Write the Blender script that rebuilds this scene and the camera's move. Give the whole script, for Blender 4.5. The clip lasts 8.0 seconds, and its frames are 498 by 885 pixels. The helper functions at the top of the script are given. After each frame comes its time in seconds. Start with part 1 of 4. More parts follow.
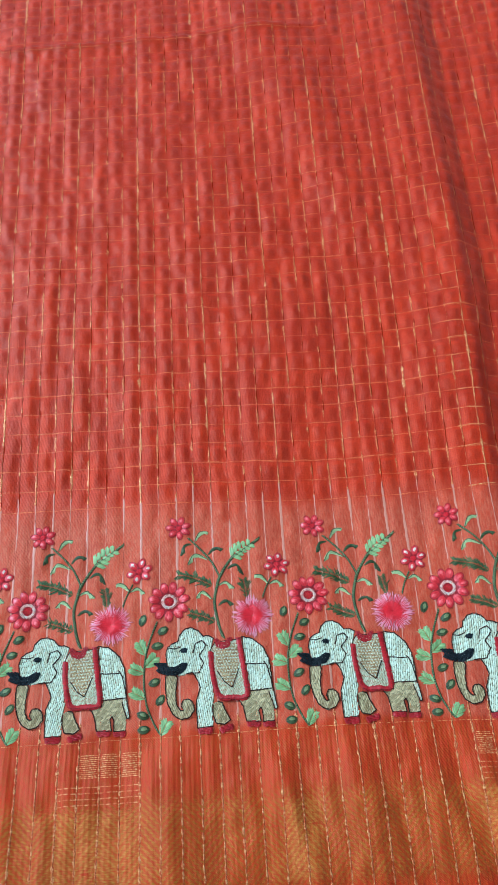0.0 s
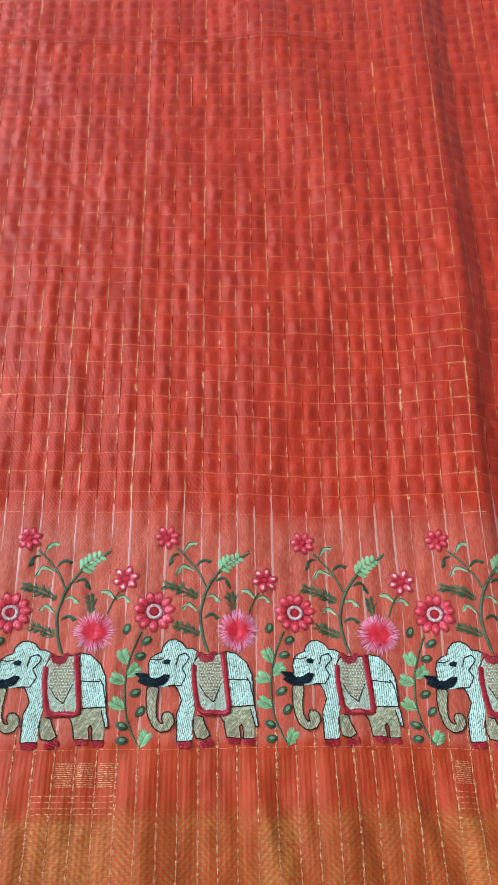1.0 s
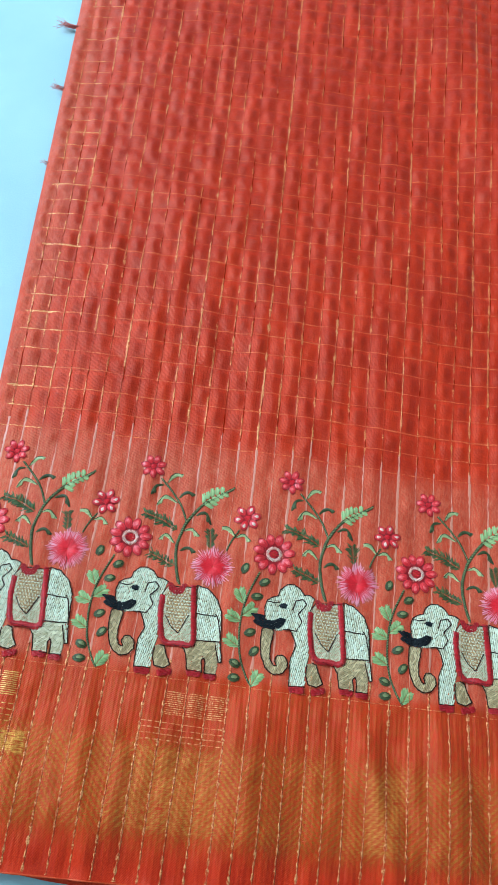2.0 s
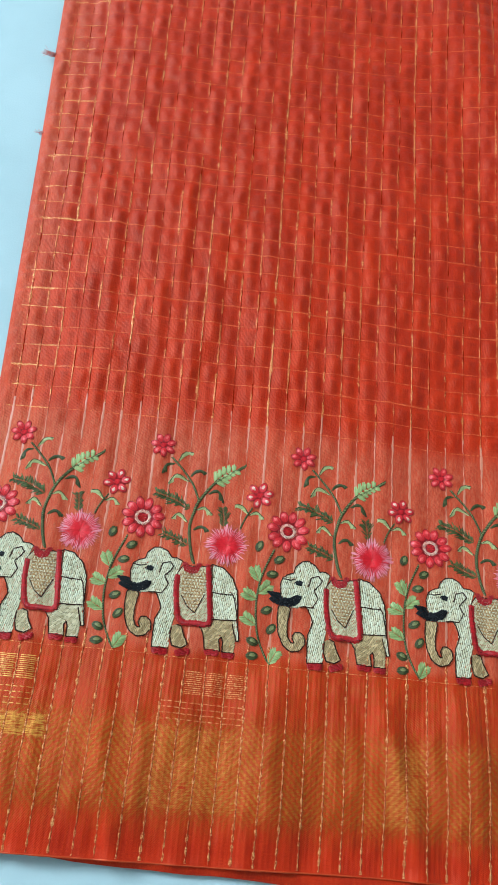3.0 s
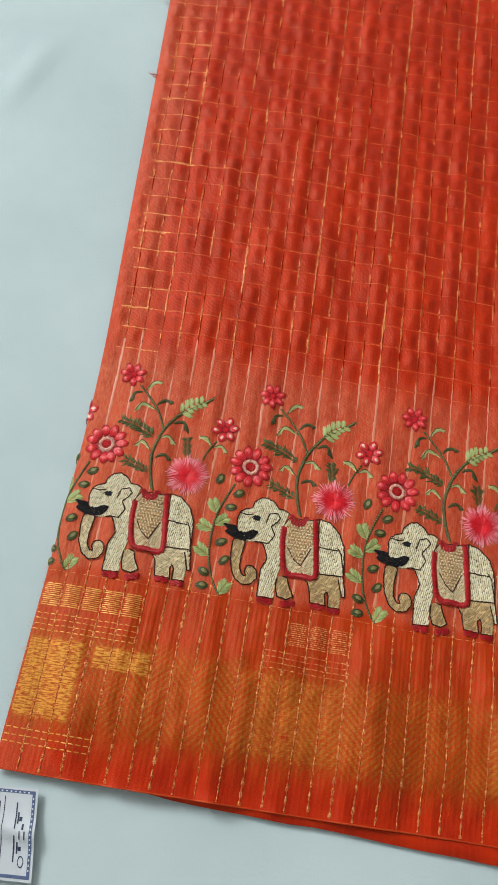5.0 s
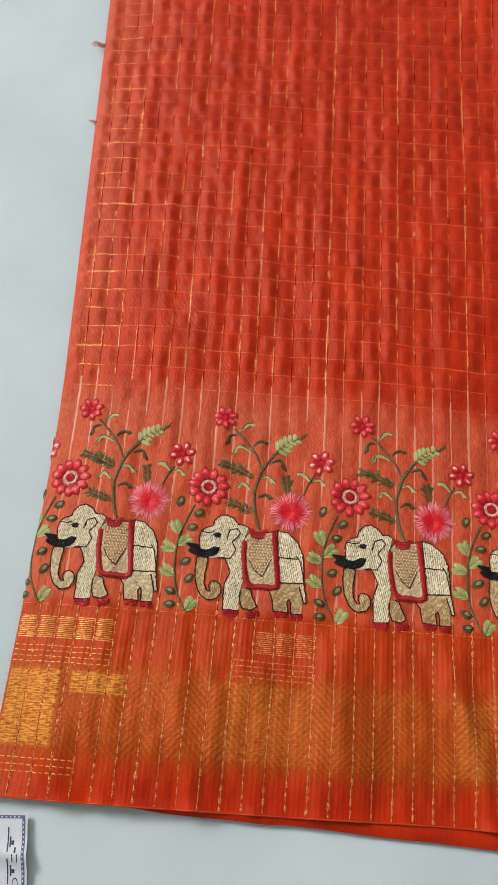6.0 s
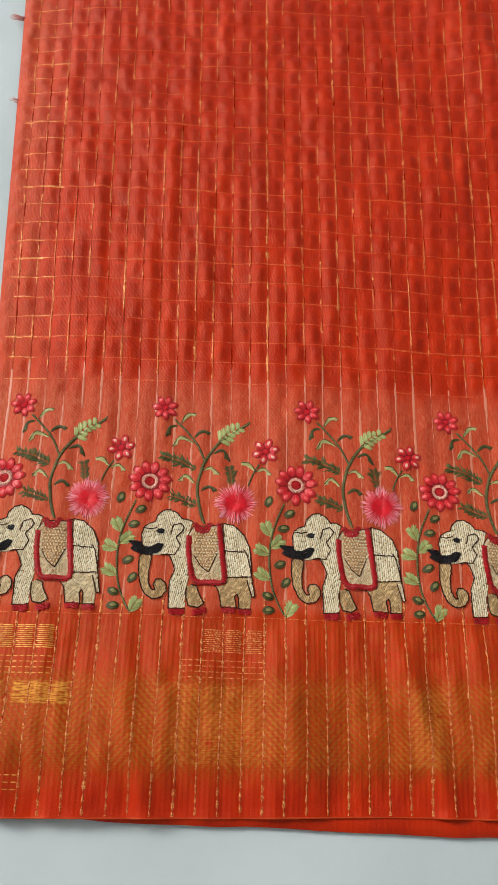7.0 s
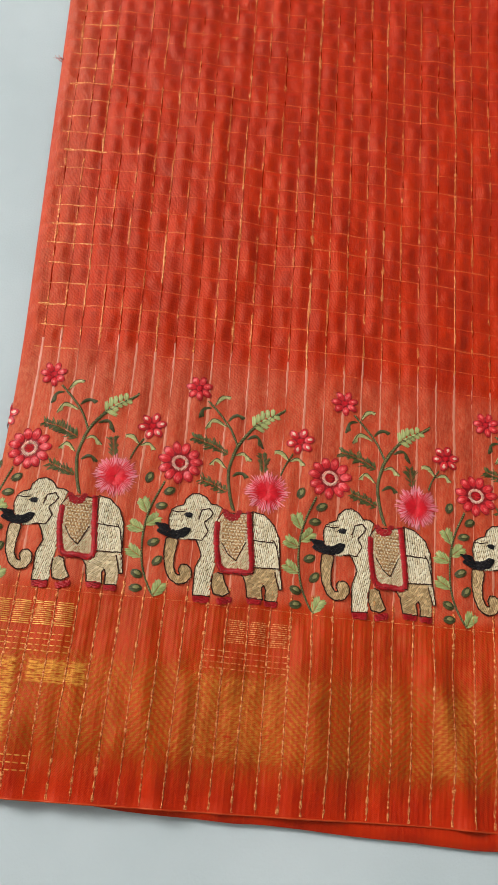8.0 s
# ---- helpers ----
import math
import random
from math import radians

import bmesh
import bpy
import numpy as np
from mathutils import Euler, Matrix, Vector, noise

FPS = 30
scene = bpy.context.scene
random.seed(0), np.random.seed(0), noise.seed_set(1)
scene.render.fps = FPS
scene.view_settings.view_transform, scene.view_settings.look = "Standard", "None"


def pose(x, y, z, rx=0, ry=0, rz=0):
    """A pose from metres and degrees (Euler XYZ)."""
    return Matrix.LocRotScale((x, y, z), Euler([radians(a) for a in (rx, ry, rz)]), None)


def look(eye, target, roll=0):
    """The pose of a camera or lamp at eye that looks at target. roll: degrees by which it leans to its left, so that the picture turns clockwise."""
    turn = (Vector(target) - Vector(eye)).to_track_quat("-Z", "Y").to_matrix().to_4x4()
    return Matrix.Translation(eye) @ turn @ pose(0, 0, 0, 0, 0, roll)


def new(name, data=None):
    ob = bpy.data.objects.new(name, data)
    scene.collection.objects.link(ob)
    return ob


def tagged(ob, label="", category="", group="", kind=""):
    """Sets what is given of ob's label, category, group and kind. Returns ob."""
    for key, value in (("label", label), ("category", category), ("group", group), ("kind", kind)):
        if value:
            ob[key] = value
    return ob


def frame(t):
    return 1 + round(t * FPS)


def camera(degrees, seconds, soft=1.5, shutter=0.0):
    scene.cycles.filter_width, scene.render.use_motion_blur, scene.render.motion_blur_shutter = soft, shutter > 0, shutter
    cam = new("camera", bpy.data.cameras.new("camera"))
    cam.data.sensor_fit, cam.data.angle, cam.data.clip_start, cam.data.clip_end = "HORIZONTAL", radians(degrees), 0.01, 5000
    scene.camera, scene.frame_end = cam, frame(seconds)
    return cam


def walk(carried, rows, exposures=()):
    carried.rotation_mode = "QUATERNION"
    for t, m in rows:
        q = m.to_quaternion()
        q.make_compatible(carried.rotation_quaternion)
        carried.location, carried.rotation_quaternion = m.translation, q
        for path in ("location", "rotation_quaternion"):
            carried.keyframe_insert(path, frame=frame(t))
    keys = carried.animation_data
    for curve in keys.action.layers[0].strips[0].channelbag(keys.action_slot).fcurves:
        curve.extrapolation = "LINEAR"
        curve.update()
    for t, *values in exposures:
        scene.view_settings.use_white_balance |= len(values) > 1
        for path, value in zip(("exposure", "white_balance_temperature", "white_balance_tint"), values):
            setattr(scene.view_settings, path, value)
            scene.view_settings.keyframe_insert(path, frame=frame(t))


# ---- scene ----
cam = camera(34.9, 8.0, soft=0.75)
PATH = [
    (0, (0.1985, -0.0079, 0.3854), (0.232, 1.010, -1.339), -1.9),
    (0.5, (0.2118, -0.0145, 0.3863), (0.307, 1.025, -1.322), 1.1),
    (0.6, (0.2058, -0.0175, 0.3838), (0.337, 1.063, -1.296), 3.2),
    (0.8, (0.1996, -0.0015, 0.3908), (0.307, 1.020, -1.329), 4.3),
    (1, (0.1884, -0.0016, 0.3858), (0.282, 1.021, -1.335), 4.8),
    (1.5, (0.1624, -0.0049, 0.3829), (0.170, 0.973, -1.366), 4.6),
    (1.7, (0.1479, -0.0061, 0.3772), (0.119, 0.953, -1.378), 5.7),
    (2.8, (0.1419, -0.0138, 0.3639), (0.179, 0.884, -1.422), 8.2),
    (3, (0.1317, -0.0036, 0.3677), (0.162, 0.870, -1.428), 7.8),
    (3.5, (0.1147, -0.0019, 0.3635), (0.121, 0.821, -1.457), 7.3),
    (4, (0.1070, -0.0088, 0.3558), (0.135, 0.778, -1.481), 10.6),
    (4.5, (0.0949, -0.0150, 0.3554), (0.076, 0.795, -1.471), 9.5),
    (4.7, (0.0929, -0.0154, 0.3543), (0.066, 0.794, -1.472), 8.9),
    (5.8, (0.1223, -0.0156, 0.3701), (0.023, 0.807, -1.451), -1.3),
    (6, (0.1252, -0.0178, 0.3732), (0.042, 0.824, -1.440), -0.9),
    (6.5, (0.1321, -0.0081, 0.3721), (0.068, 0.820, -1.450), -1.9),
    (7, (0.1311, -0.0073, 0.3634), (0.164, 0.795, -1.475), 4.1),
    (7.2, (0.1212, -0.0074, 0.3628), (0.225, 0.779, -1.479), 8.9),
    (7.5, (0.1213, -0.0061, 0.3590), (0.179, 0.755, -1.493), 8.1),
    (8, (0.1094, -0.0045, 0.3514), (0.174, 0.771, -1.494), 10.6),
]
# seconds, stops, kelvin, tint
EXPOSURE = [
    (0.0, 0.53, 4150, -17), (1.0, 0.53, 4050, -16), (1.5, 0.52, 4150, -17), (3.0, 0.36, 5150, -9), (3.5, 0.30, 5250, -8),
    (4.0, 0.13, 5800, -3), (4.5, 0.09, 6250, 1), (6.0, 0.14, 6850, 13), (7.0, 0.12, 6950, 14), (8.0, 0.14, 6900, 14),
]
walk(cam, [(t, look(eye, target, roll)) for t, eye, target, roll in PATH], EXPOSURE)

# -- world and light --
world = bpy.data.worlds.new("sky")
scene.world = world
world.use_nodes = True
wn = world.node_tree.nodes
sky = wn.new("ShaderNodeTexSky")
sky.sky_type, sky.sun_disc = "NISHITA", False
sky.sun_elevation, sky.sun_rotation = radians(38), radians(-30)
world.node_tree.links.new(sky.outputs[0], wn["Background"].inputs[0])
wn["Background"].inputs[1].default_value = 0.12

ROOM = (-2.70, 2.3, -1.9, 3.0, 3.3)          # x0 x1 y0 y1 height
WINDOW = (1.00, 2.80, 1.70, 3.10)           # y0 y1 z0 z1 in the west wall


def area(name, w, h, eye, target, watts, colour):
    la = bpy.data.lights.new(name, "AREA")
    la.shape, la.size, la.size_y, la.energy, la.color = "RECTANGLE", w, h, watts, colour
    ob = new(name, la)
    ob.matrix_world = look(eye, target)
    return ob


area("window_daylight", 1.7, 1.3, (-2.68, 1.90, 2.40), (0.2, 0.25, 0.0), 126, (0.95, 0.98, 1.0))

# -- materials --


WARP, WARP0 = 0.0092, 0.1468          # spacing of the metal warp threads and one of their places
WEFT, WEFT0 = 0.0122, 0.205           # the same across


class Graph:
    def __init__(self, name):
        self.m = bpy.data.materials.new(name)
        self.m.use_nodes = True
        self.n, self.l = self.m.node_tree.nodes, self.m.node_tree.links
        self.b = self.n["Principled BSDF"]

    def put(self, socket, v):
        if hasattr(v, "is_output"):
            self.l.new(v, socket)
        elif isinstance(v, tuple) and len(v) == 3 and socket.type == "RGBA":
            socket.default_value = (*v, 1)
        else:
            socket.default_value = v

    def math(self, op, *vs, clamp=False):
        n = self.n.new("ShaderNodeMath")
        n.operation, n.use_clamp = op, clamp
        for i, v in enumerate(vs):
            self.put(n.inputs[i], v)
        return n.outputs[0]

    def mix(self, f, a, b):
        n = self.n.new("ShaderNodeMix")
        n.data_type = "RGBA"
        self.put(n.inputs[0], f), self.put(n.inputs[6], a), self.put(n.inputs[7], b)
        return n.outputs[2]

    def noise(self, vec, scale, detail=3.0, rough=0.55):
        n = self.n.new("ShaderNodeTexNoise")
        self.put(n.inputs["Vector"], vec)
        n.inputs["Scale"].default_value, n.inputs["Detail"].default_value, n.inputs["Roughness"].default_value = scale, detail, rough
        return n.outputs["Fac"]

    def stretch(self, vec, x, y, z=1.0):
        n = self.n.new("ShaderNodeMapping")
        n.inputs["Scale"].default_value = (x, y, z)
        self.put(n.inputs["Vector"], vec)
        return n.outputs[0]

    def ramp(self, v, lo, hi):
        n = self.n.new("ShaderNodeMapRange")
        n.interpolation_type = "SMOOTHSTEP"
        self.put(n.inputs[0], v)
        n.inputs[1].default_value, n.inputs[2].default_value = lo, hi
        return n.outputs[0]

    def uv(self):
        return self.n.new("ShaderNodeTexCoord").outputs["UV"]

    def obj(self):
        return self.n.new("ShaderNodeTexCoord").outputs["Object"]

    def split(self, v):
        n = self.n.new("ShaderNodeSeparateXYZ")
        self.put(n.inputs[0], v)
        return n.outputs

    def island(self):
        return self.n.new("ShaderNodeNewGeometry").outputs["Random Per Island"]

    def bump(self, h, strength, dist):
        n = self.n.new("ShaderNodeBump")
        n.inputs["Strength"].default_value, n.inputs["Distance"].default_value = strength, dist
        self.put(n.inputs["Height"], h)
        self.put(self.b.inputs["Normal"], n.outputs[0])

    def set(self, **kw):
        for k, v in kw.items():
            self.put(self.b.inputs[k.replace("_", " ")], v)
        return self.m


def weave_height(g, uv, pitch):
    """Plain weave of fine threads: crossing waves of that pitch in metres."""
    x, y, _ = g.split(uv)
    a = g.math("SINE", g.math("MULTIPLY", x, 6.2832 / pitch))
    b = g.math("SINE", g.math("MULTIPLY", y, 6.2832 / pitch))
    return g.math("MULTIPLY", a, b)


def box(g, v, lo, hi, soft):
    """1 between lo and hi, fading out over soft."""
    return g.math("MULTIPLY", g.ramp(v, lo - soft, lo + soft), g.math("SUBTRACT", 1.0, g.ramp(v, hi - soft, hi + soft)))


def silk(name, band=False):
    """Sheer orange silk; band: with the gold weft of the wide band floating over it."""
    g = Graph(name)
    uv = g.uv()
    x, y, _ = g.split(uv)
    slub = g.noise(g.stretch(uv, 1400, 60), 1.0, 2.0)
    slub2 = g.noise(g.stretch(uv, 60, 1400), 1.0, 2.0)
    fleck = g.noise(g.stretch(uv, 1100, 260), 1.0, 3.0)
    patch = g.noise(g.stretch(uv, 60, 22), 1.0, 3.0)
    base = g.mix(g.ramp(patch, 0.35, 0.68), (0.52, 0.0090, 0.0003), (0.70, 0.022, 0.0008))
    base = g.mix(g.math("MULTIPLY", g.ramp(slub, 0.45, 0.8), 0.40), base, (0.80, 0.062, 0.004))
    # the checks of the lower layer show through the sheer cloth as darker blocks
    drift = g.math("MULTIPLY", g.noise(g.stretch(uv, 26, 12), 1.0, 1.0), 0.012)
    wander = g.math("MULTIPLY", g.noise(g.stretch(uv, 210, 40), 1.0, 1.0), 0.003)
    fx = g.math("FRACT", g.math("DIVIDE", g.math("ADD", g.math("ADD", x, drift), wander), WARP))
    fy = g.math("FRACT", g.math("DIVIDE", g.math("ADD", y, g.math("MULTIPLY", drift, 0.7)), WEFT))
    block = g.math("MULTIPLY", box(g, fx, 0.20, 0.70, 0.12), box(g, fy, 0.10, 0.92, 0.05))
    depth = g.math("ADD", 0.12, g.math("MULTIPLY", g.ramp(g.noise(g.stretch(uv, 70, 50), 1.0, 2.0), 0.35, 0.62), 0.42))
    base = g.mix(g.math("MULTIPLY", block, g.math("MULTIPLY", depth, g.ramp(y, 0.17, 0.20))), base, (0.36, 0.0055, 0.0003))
    # one layer alone at the folded side
    rim = g.math("SUBTRACT", 1.0, g.ramp(x, 0.016, 0.040))
    base = g.mix(g.math("MULTIPLY", rim, g.math("ADD", 0.10, g.math("MULTIPLY", g.ramp(fleck, 0.35, 0.7), 0.24))), base, (0.82, 0.20, 0.085))
    # the panel under the embroidery is backed with a paler cloth
    edge = g.math("ADD", y, g.math("MULTIPLY", g.noise(g.stretch(uv, 30, 20), 1.0), 0.012))
    ragged = g.math("ADD", y, g.math("MULTIPLY", g.noise(g.stretch(uv, 45, 45), 1.0), 0.030))
    panel = g.math("MULTIPLY", g.ramp(edge, 0.068, 0.074), g.math("SUBTRACT", 1.0, g.ramp(ragged, 0.182, 0.204)))
    base = g.mix(g.math("MULTIPLY", panel, g.math("ADD", 0.27, g.math("MULTIPLY", g.ramp(fleck, 0.35, 0.68), 0.46))), base, (0.70, 0.160, 0.080))
    # fine weave grain
    grain = g.noise(g.stretch(uv, 2600, 1700), 1.0, 2.0)
    base = g.mix(g.math("MULTIPLY", g.ramp(grain, 0.46, 0.72), 0.34), base, (0.82, 0.098, 0.012))
    base = g.mix(g.math("MULTIPLY", g.math("SUBTRACT", 1.0, g.ramp(grain, 0.30, 0.50)), 0.45), base, (0.34, 0.008, 0.001))
    # gold weft runs all through the border
    border = box(g, edge, 0.000, 0.071, 0.006)
    base = g.mix(g.math("MULTIPLY", border, g.math("ADD", 0.14, g.math("MULTIPLY", g.ramp(fleck, 0.40, 0.66), 0.44))), base, (0.50, 0.082, 0.006))
    h = g.math("ADD", g.math("MULTIPLY", weave_height(g, uv, 0.0007), 0.35), g.math("ADD", g.math("MULTIPLY", slub, 0.8), g.math("MULTIPLY", slub2, 0.5)))
    # fine ribs along the border
    rib = g.math("MULTIPLY", g.math("SINE", g.math("MULTIPLY", x, 6.2832 / 0.0023)), g.math("SUBTRACT", 1.0, g.ramp(y, 0.058, 0.064)))
    h = g.math("ADD", h, g.math("MULTIPLY", rib, 0.35))
    rough = g.math("ADD", 0.26, g.math("MULTIPLY", slub, 0.22))
    metallic = 0.0
    if band:
        wob = g.math("MULTIPLY", g.noise(g.stretch(uv, 60, 160), 1.0, 2.0), 0.0007)
        line = g.math("SINE", g.math("MULTIPLY", g.math("ADD", y, wob), 6.2832 / 0.00052))
        seg = g.noise(g.stretch(uv, 520, 2300), 1.0, 1.0)
        gold = g.ramp(g.math("ADD", g.math("MULTIPLY", line, 0.6), g.math("MULTIPLY", g.math("SUBTRACT", seg, 0.5), 4.0)), -0.9, 0.5)
        # herringbone twill, one leg to each warp step
        zig = g.math("SINE", g.math("MULTIPLY", g.math("ADD", y, g.math("PINGPONG", g.math("SUBTRACT", x, WARP0), WARP)), 6.2832 / 0.0031))
        gold = g.math("MULTIPLY", gold, g.math("ADD", 0.58, g.math("MULTIPLY", zig, 0.42)), clamp=True)
        metal = g.mix(g.ramp(g.noise(g.stretch(uv, 55, 30), 1.0, 3.0), 0.35, 0.7), (0.44, 0.125, 0.007), (0.60, 0.215, 0.020))
        # blocks where the gold is denser and brighter
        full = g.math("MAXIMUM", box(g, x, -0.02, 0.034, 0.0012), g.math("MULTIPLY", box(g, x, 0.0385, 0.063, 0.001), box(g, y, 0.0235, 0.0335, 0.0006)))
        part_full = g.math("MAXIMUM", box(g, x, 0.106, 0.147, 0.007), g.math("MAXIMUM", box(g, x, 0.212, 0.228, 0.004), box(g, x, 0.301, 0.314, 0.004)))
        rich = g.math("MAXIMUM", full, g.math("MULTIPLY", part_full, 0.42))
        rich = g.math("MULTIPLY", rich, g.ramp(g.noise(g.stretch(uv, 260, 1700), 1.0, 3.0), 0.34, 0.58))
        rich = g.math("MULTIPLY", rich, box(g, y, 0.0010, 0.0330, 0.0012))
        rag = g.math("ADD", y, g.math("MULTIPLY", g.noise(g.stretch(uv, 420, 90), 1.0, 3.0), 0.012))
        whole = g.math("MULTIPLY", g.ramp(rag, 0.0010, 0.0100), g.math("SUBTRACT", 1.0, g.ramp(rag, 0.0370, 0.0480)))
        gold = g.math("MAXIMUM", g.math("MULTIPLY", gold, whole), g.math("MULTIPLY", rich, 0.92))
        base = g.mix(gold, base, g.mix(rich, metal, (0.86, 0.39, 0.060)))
        metallic = g.math("MULTIPLY", gold, 0.16)
        h = g.math("ADD", h, g.math("MULTIPLY", gold, 0.9))
    g.bump(h, 0.5, 0.0003)
    return g.set(Base_Color=base, Roughness=rough, Metallic=metallic, Specular_IOR_Level=0.60, Specular_Tint=(1.0, 0.50, 0.29),
                 Sheen_Weight=0.015, Sheen_Roughness=0.35, Sheen_Tint=(1.0, 0.5, 0.35))


def thread(name, a, b, rough=0.42, metal=0.0, sheen=0.25, spec=0.35):
    """Embroidery yarn: every stitch its own tone between a and b, with a fine twist."""
    g = Graph(name)
    ob = g.obj()
    f = g.noise(ob, 900.0, 2.0)
    tone = g.math("ADD", g.math("MULTIPLY", g.island(), 0.75), g.math("MULTIPLY", f, 0.4), clamp=True)
    g.bump(g.noise(ob, 2600.0, 2.0), 0.5, 0.00012)
    return g.set(Base_Color=g.mix(tone, a, b), Roughness=rough, Metallic=metal, Sheen_Weight=sheen * 0.4, Sheen_Roughness=0.4, Specular_IOR_Level=spec)


def glitter(name, dark, light, rough, metal):
    """Metal-wrapped yarn: bright flecks on a darker core."""
    g = Graph(name)
    ob = g.obj()
    fleck = g.ramp(g.noise(ob, 1500.0, 2.0), 0.42, 0.66)
    g.bump(g.noise(ob, 1800.0, 2.0), 0.7, 0.0002)
    return g.set(Base_Color=g.mix(fleck, dark, light), Roughness=rough, Metallic=g.math("MULTIPLY", fleck, metal), Specular_IOR_Level=0.6, Specular_Tint=(1.0, 0.6, 0.35))


def wall_paint(name, a, b):
    g = Graph(name)
    o = g.obj()
    g.bump(g.noise(o, 160.0, 3.0), 0.12, 0.002)
    return g.set(Base_Color=g.mix(g.noise(o, 1.6, 4.0), a, b), Roughness=0.75)


def sheet_cloth():
    g = Graph("white_sheet")
    o = g.obj()
    base = g.mix(g.ramp(g.noise(o, 9.0, 4.0), 0.3, 0.75), (0.585, 0.680, 0.70), (0.665, 0.755, 0.775))
    g.bump(g.math("ADD", g.noise(o, 900.0, 2.0), g.math("MULTIPLY", g.noise(o, 14.0, 3.0), 3.0)), 0.10, 0.0012)
    return g.set(Base_Color=base, Roughness=0.62, Specular_IOR_Level=0.35)


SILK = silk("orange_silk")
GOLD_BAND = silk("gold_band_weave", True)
CREAM = thread("cream_yarn", (0.74, 0.57, 0.33), (1.0, 0.90, 0.66))
BEIGE = thread("beige_yarn", (0.54, 0.37, 0.17), (1.0, 0.82, 0.54))
GOLDEN = thread("golden_beige_yarn", (0.34, 0.18, 0.06), (0.86, 0.60, 0.30))
TAN = thread("tan_gold_yarn", (0.26, 0.08, 0.02), (0.80, 0.46, 0.18), 0.34)
RED = thread("red_yarn", (0.34, 0.004, 0.008), (0.62, 0.014, 0.020), 0.30, sheen=0.0)
ROSE = thread("rose_yarn", (0.66, 0.006, 0.012), (0.92, 0.030, 0.040), 0.28, sheen=0.0, spec=0.5)
# paler rose for the highlights painted on the petals
ROSE_HIGHLIGHT = thread("rose_highlight_yarn", (0.92, 0.030, 0.042), (1.0, 0.17, 0.15), 0.28, sheen=0.0, spec=0.5)
# colours the pale flower ring and the small flowers' painted petal highlights
BLUSH = thread("blush_yarn", (1.0, 0.36, 0.24), (1.0, 0.70, 0.54), 0.28, sheen=0.0, spec=0.5)
SCARLET = thread("scarlet_yarn", (0.70, 0.004, 0.012), (0.95, 0.018, 0.036), 0.35, sheen=0.0)
MAROON = thread("maroon_yarn", (0.30, 0.004, 0.008), (0.52, 0.012, 0.018), 0.35, sheen=0.0)
PINK = thread("pink_yarn", (0.90, 0.08, 0.14), (1.0, 0.42, 0.46), 0.4, sheen=0.0)
BLACK = thread("black_yarn", (0.006, 0.006, 0.008), (0.028, 0.024, 0.026), 0.4, sheen=0.0, spec=0.15)
BROWN = thread("dark_brown_yarn", (0.020, 0.006, 0.004), (0.075, 0.022, 0.010), 0.5, sheen=0.0, spec=0.15)
GREEN = thread("dark_green_yarn", (0.026, 0.030, 0.008), (0.13, 0.125, 0.042), 0.4, sheen=0.0, spec=0.22)
MOSS = thread("moss_green_yarn", (0.16, 0.145, 0.050), (0.36, 0.34, 0.13), 0.4, sheen=0.0, spec=0.3)
OLIVE = thread("olive_yarn", (0.030, 0.038, 0.009), (0.16, 0.165, 0.050), 0.45, sheen=0.0, spec=0.22)
LEAFY = thread("leaf_green_yarn", (0.34, 0.34, 0.10), (0.78, 0.72, 0.34), 0.36)
LIME = thread("light_green_yarn", (0.18, 0.24, 0.05), (0.60, 0.63, 0.25), 0.36)
GILT = glitter("gilt_thread", (0.66, 0.080, 0.012), (1.0, 0.55, 0.20), 0.32, 0.2)
PALE = thread("pale_pink_thread", (0.66, 0.11, 0.05), (0.84, 0.34, 0.21), 0.36)
WEFT_YARN = glitter("orange_weft_yarn", (0.60, 0.036, 0.005), (0.88, 0.200, 0.060), 0.34, 0.1)
# darkened to paint the shade between the elephants' fill stitches
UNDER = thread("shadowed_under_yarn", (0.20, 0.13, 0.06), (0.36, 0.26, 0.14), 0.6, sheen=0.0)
STITCH = glitter("border_stitch_thread", (0.50, 0.045, 0.006), (0.95, 0.46, 0.16), 0.34, 0.1)
FRAY = thread("frayed_rose_thread", (0.66, 0.10, 0.075), (0.90, 0.30, 0.24), 0.5)
FUZZ = thread("pale_fuzz_thread", (0.70, 0.30, 0.20), (0.90, 0.58, 0.42), 0.5)
COPPER = glitter("copper_thread", (0.50, 0.024, 0.003), (0.95, 0.38, 0.11), 0.34, 0.15)
# dark red for the shade painted in gaps along the warp
GAP_SHADE = thread("gap_shade_red", (0.20, 0.005, 0.001), (0.38, 0.016, 0.002), 0.9, sheen=0.0, spec=0.0)
ZARI_YARN = thread("gold_zari_yarn", (0.64, 0.20, 0.02), (0.92, 0.48, 0.09), 0.30, 0.25, spec=0.6)
WALL = wall_paint("wall_paint", (0.40, 0.39, 0.37), (0.46, 0.45, 0.43))
CEIL = wall_paint("ceiling_paint", (0.76, 0.76, 0.74), (0.80, 0.80, 0.79))
SHEET = sheet_cloth()

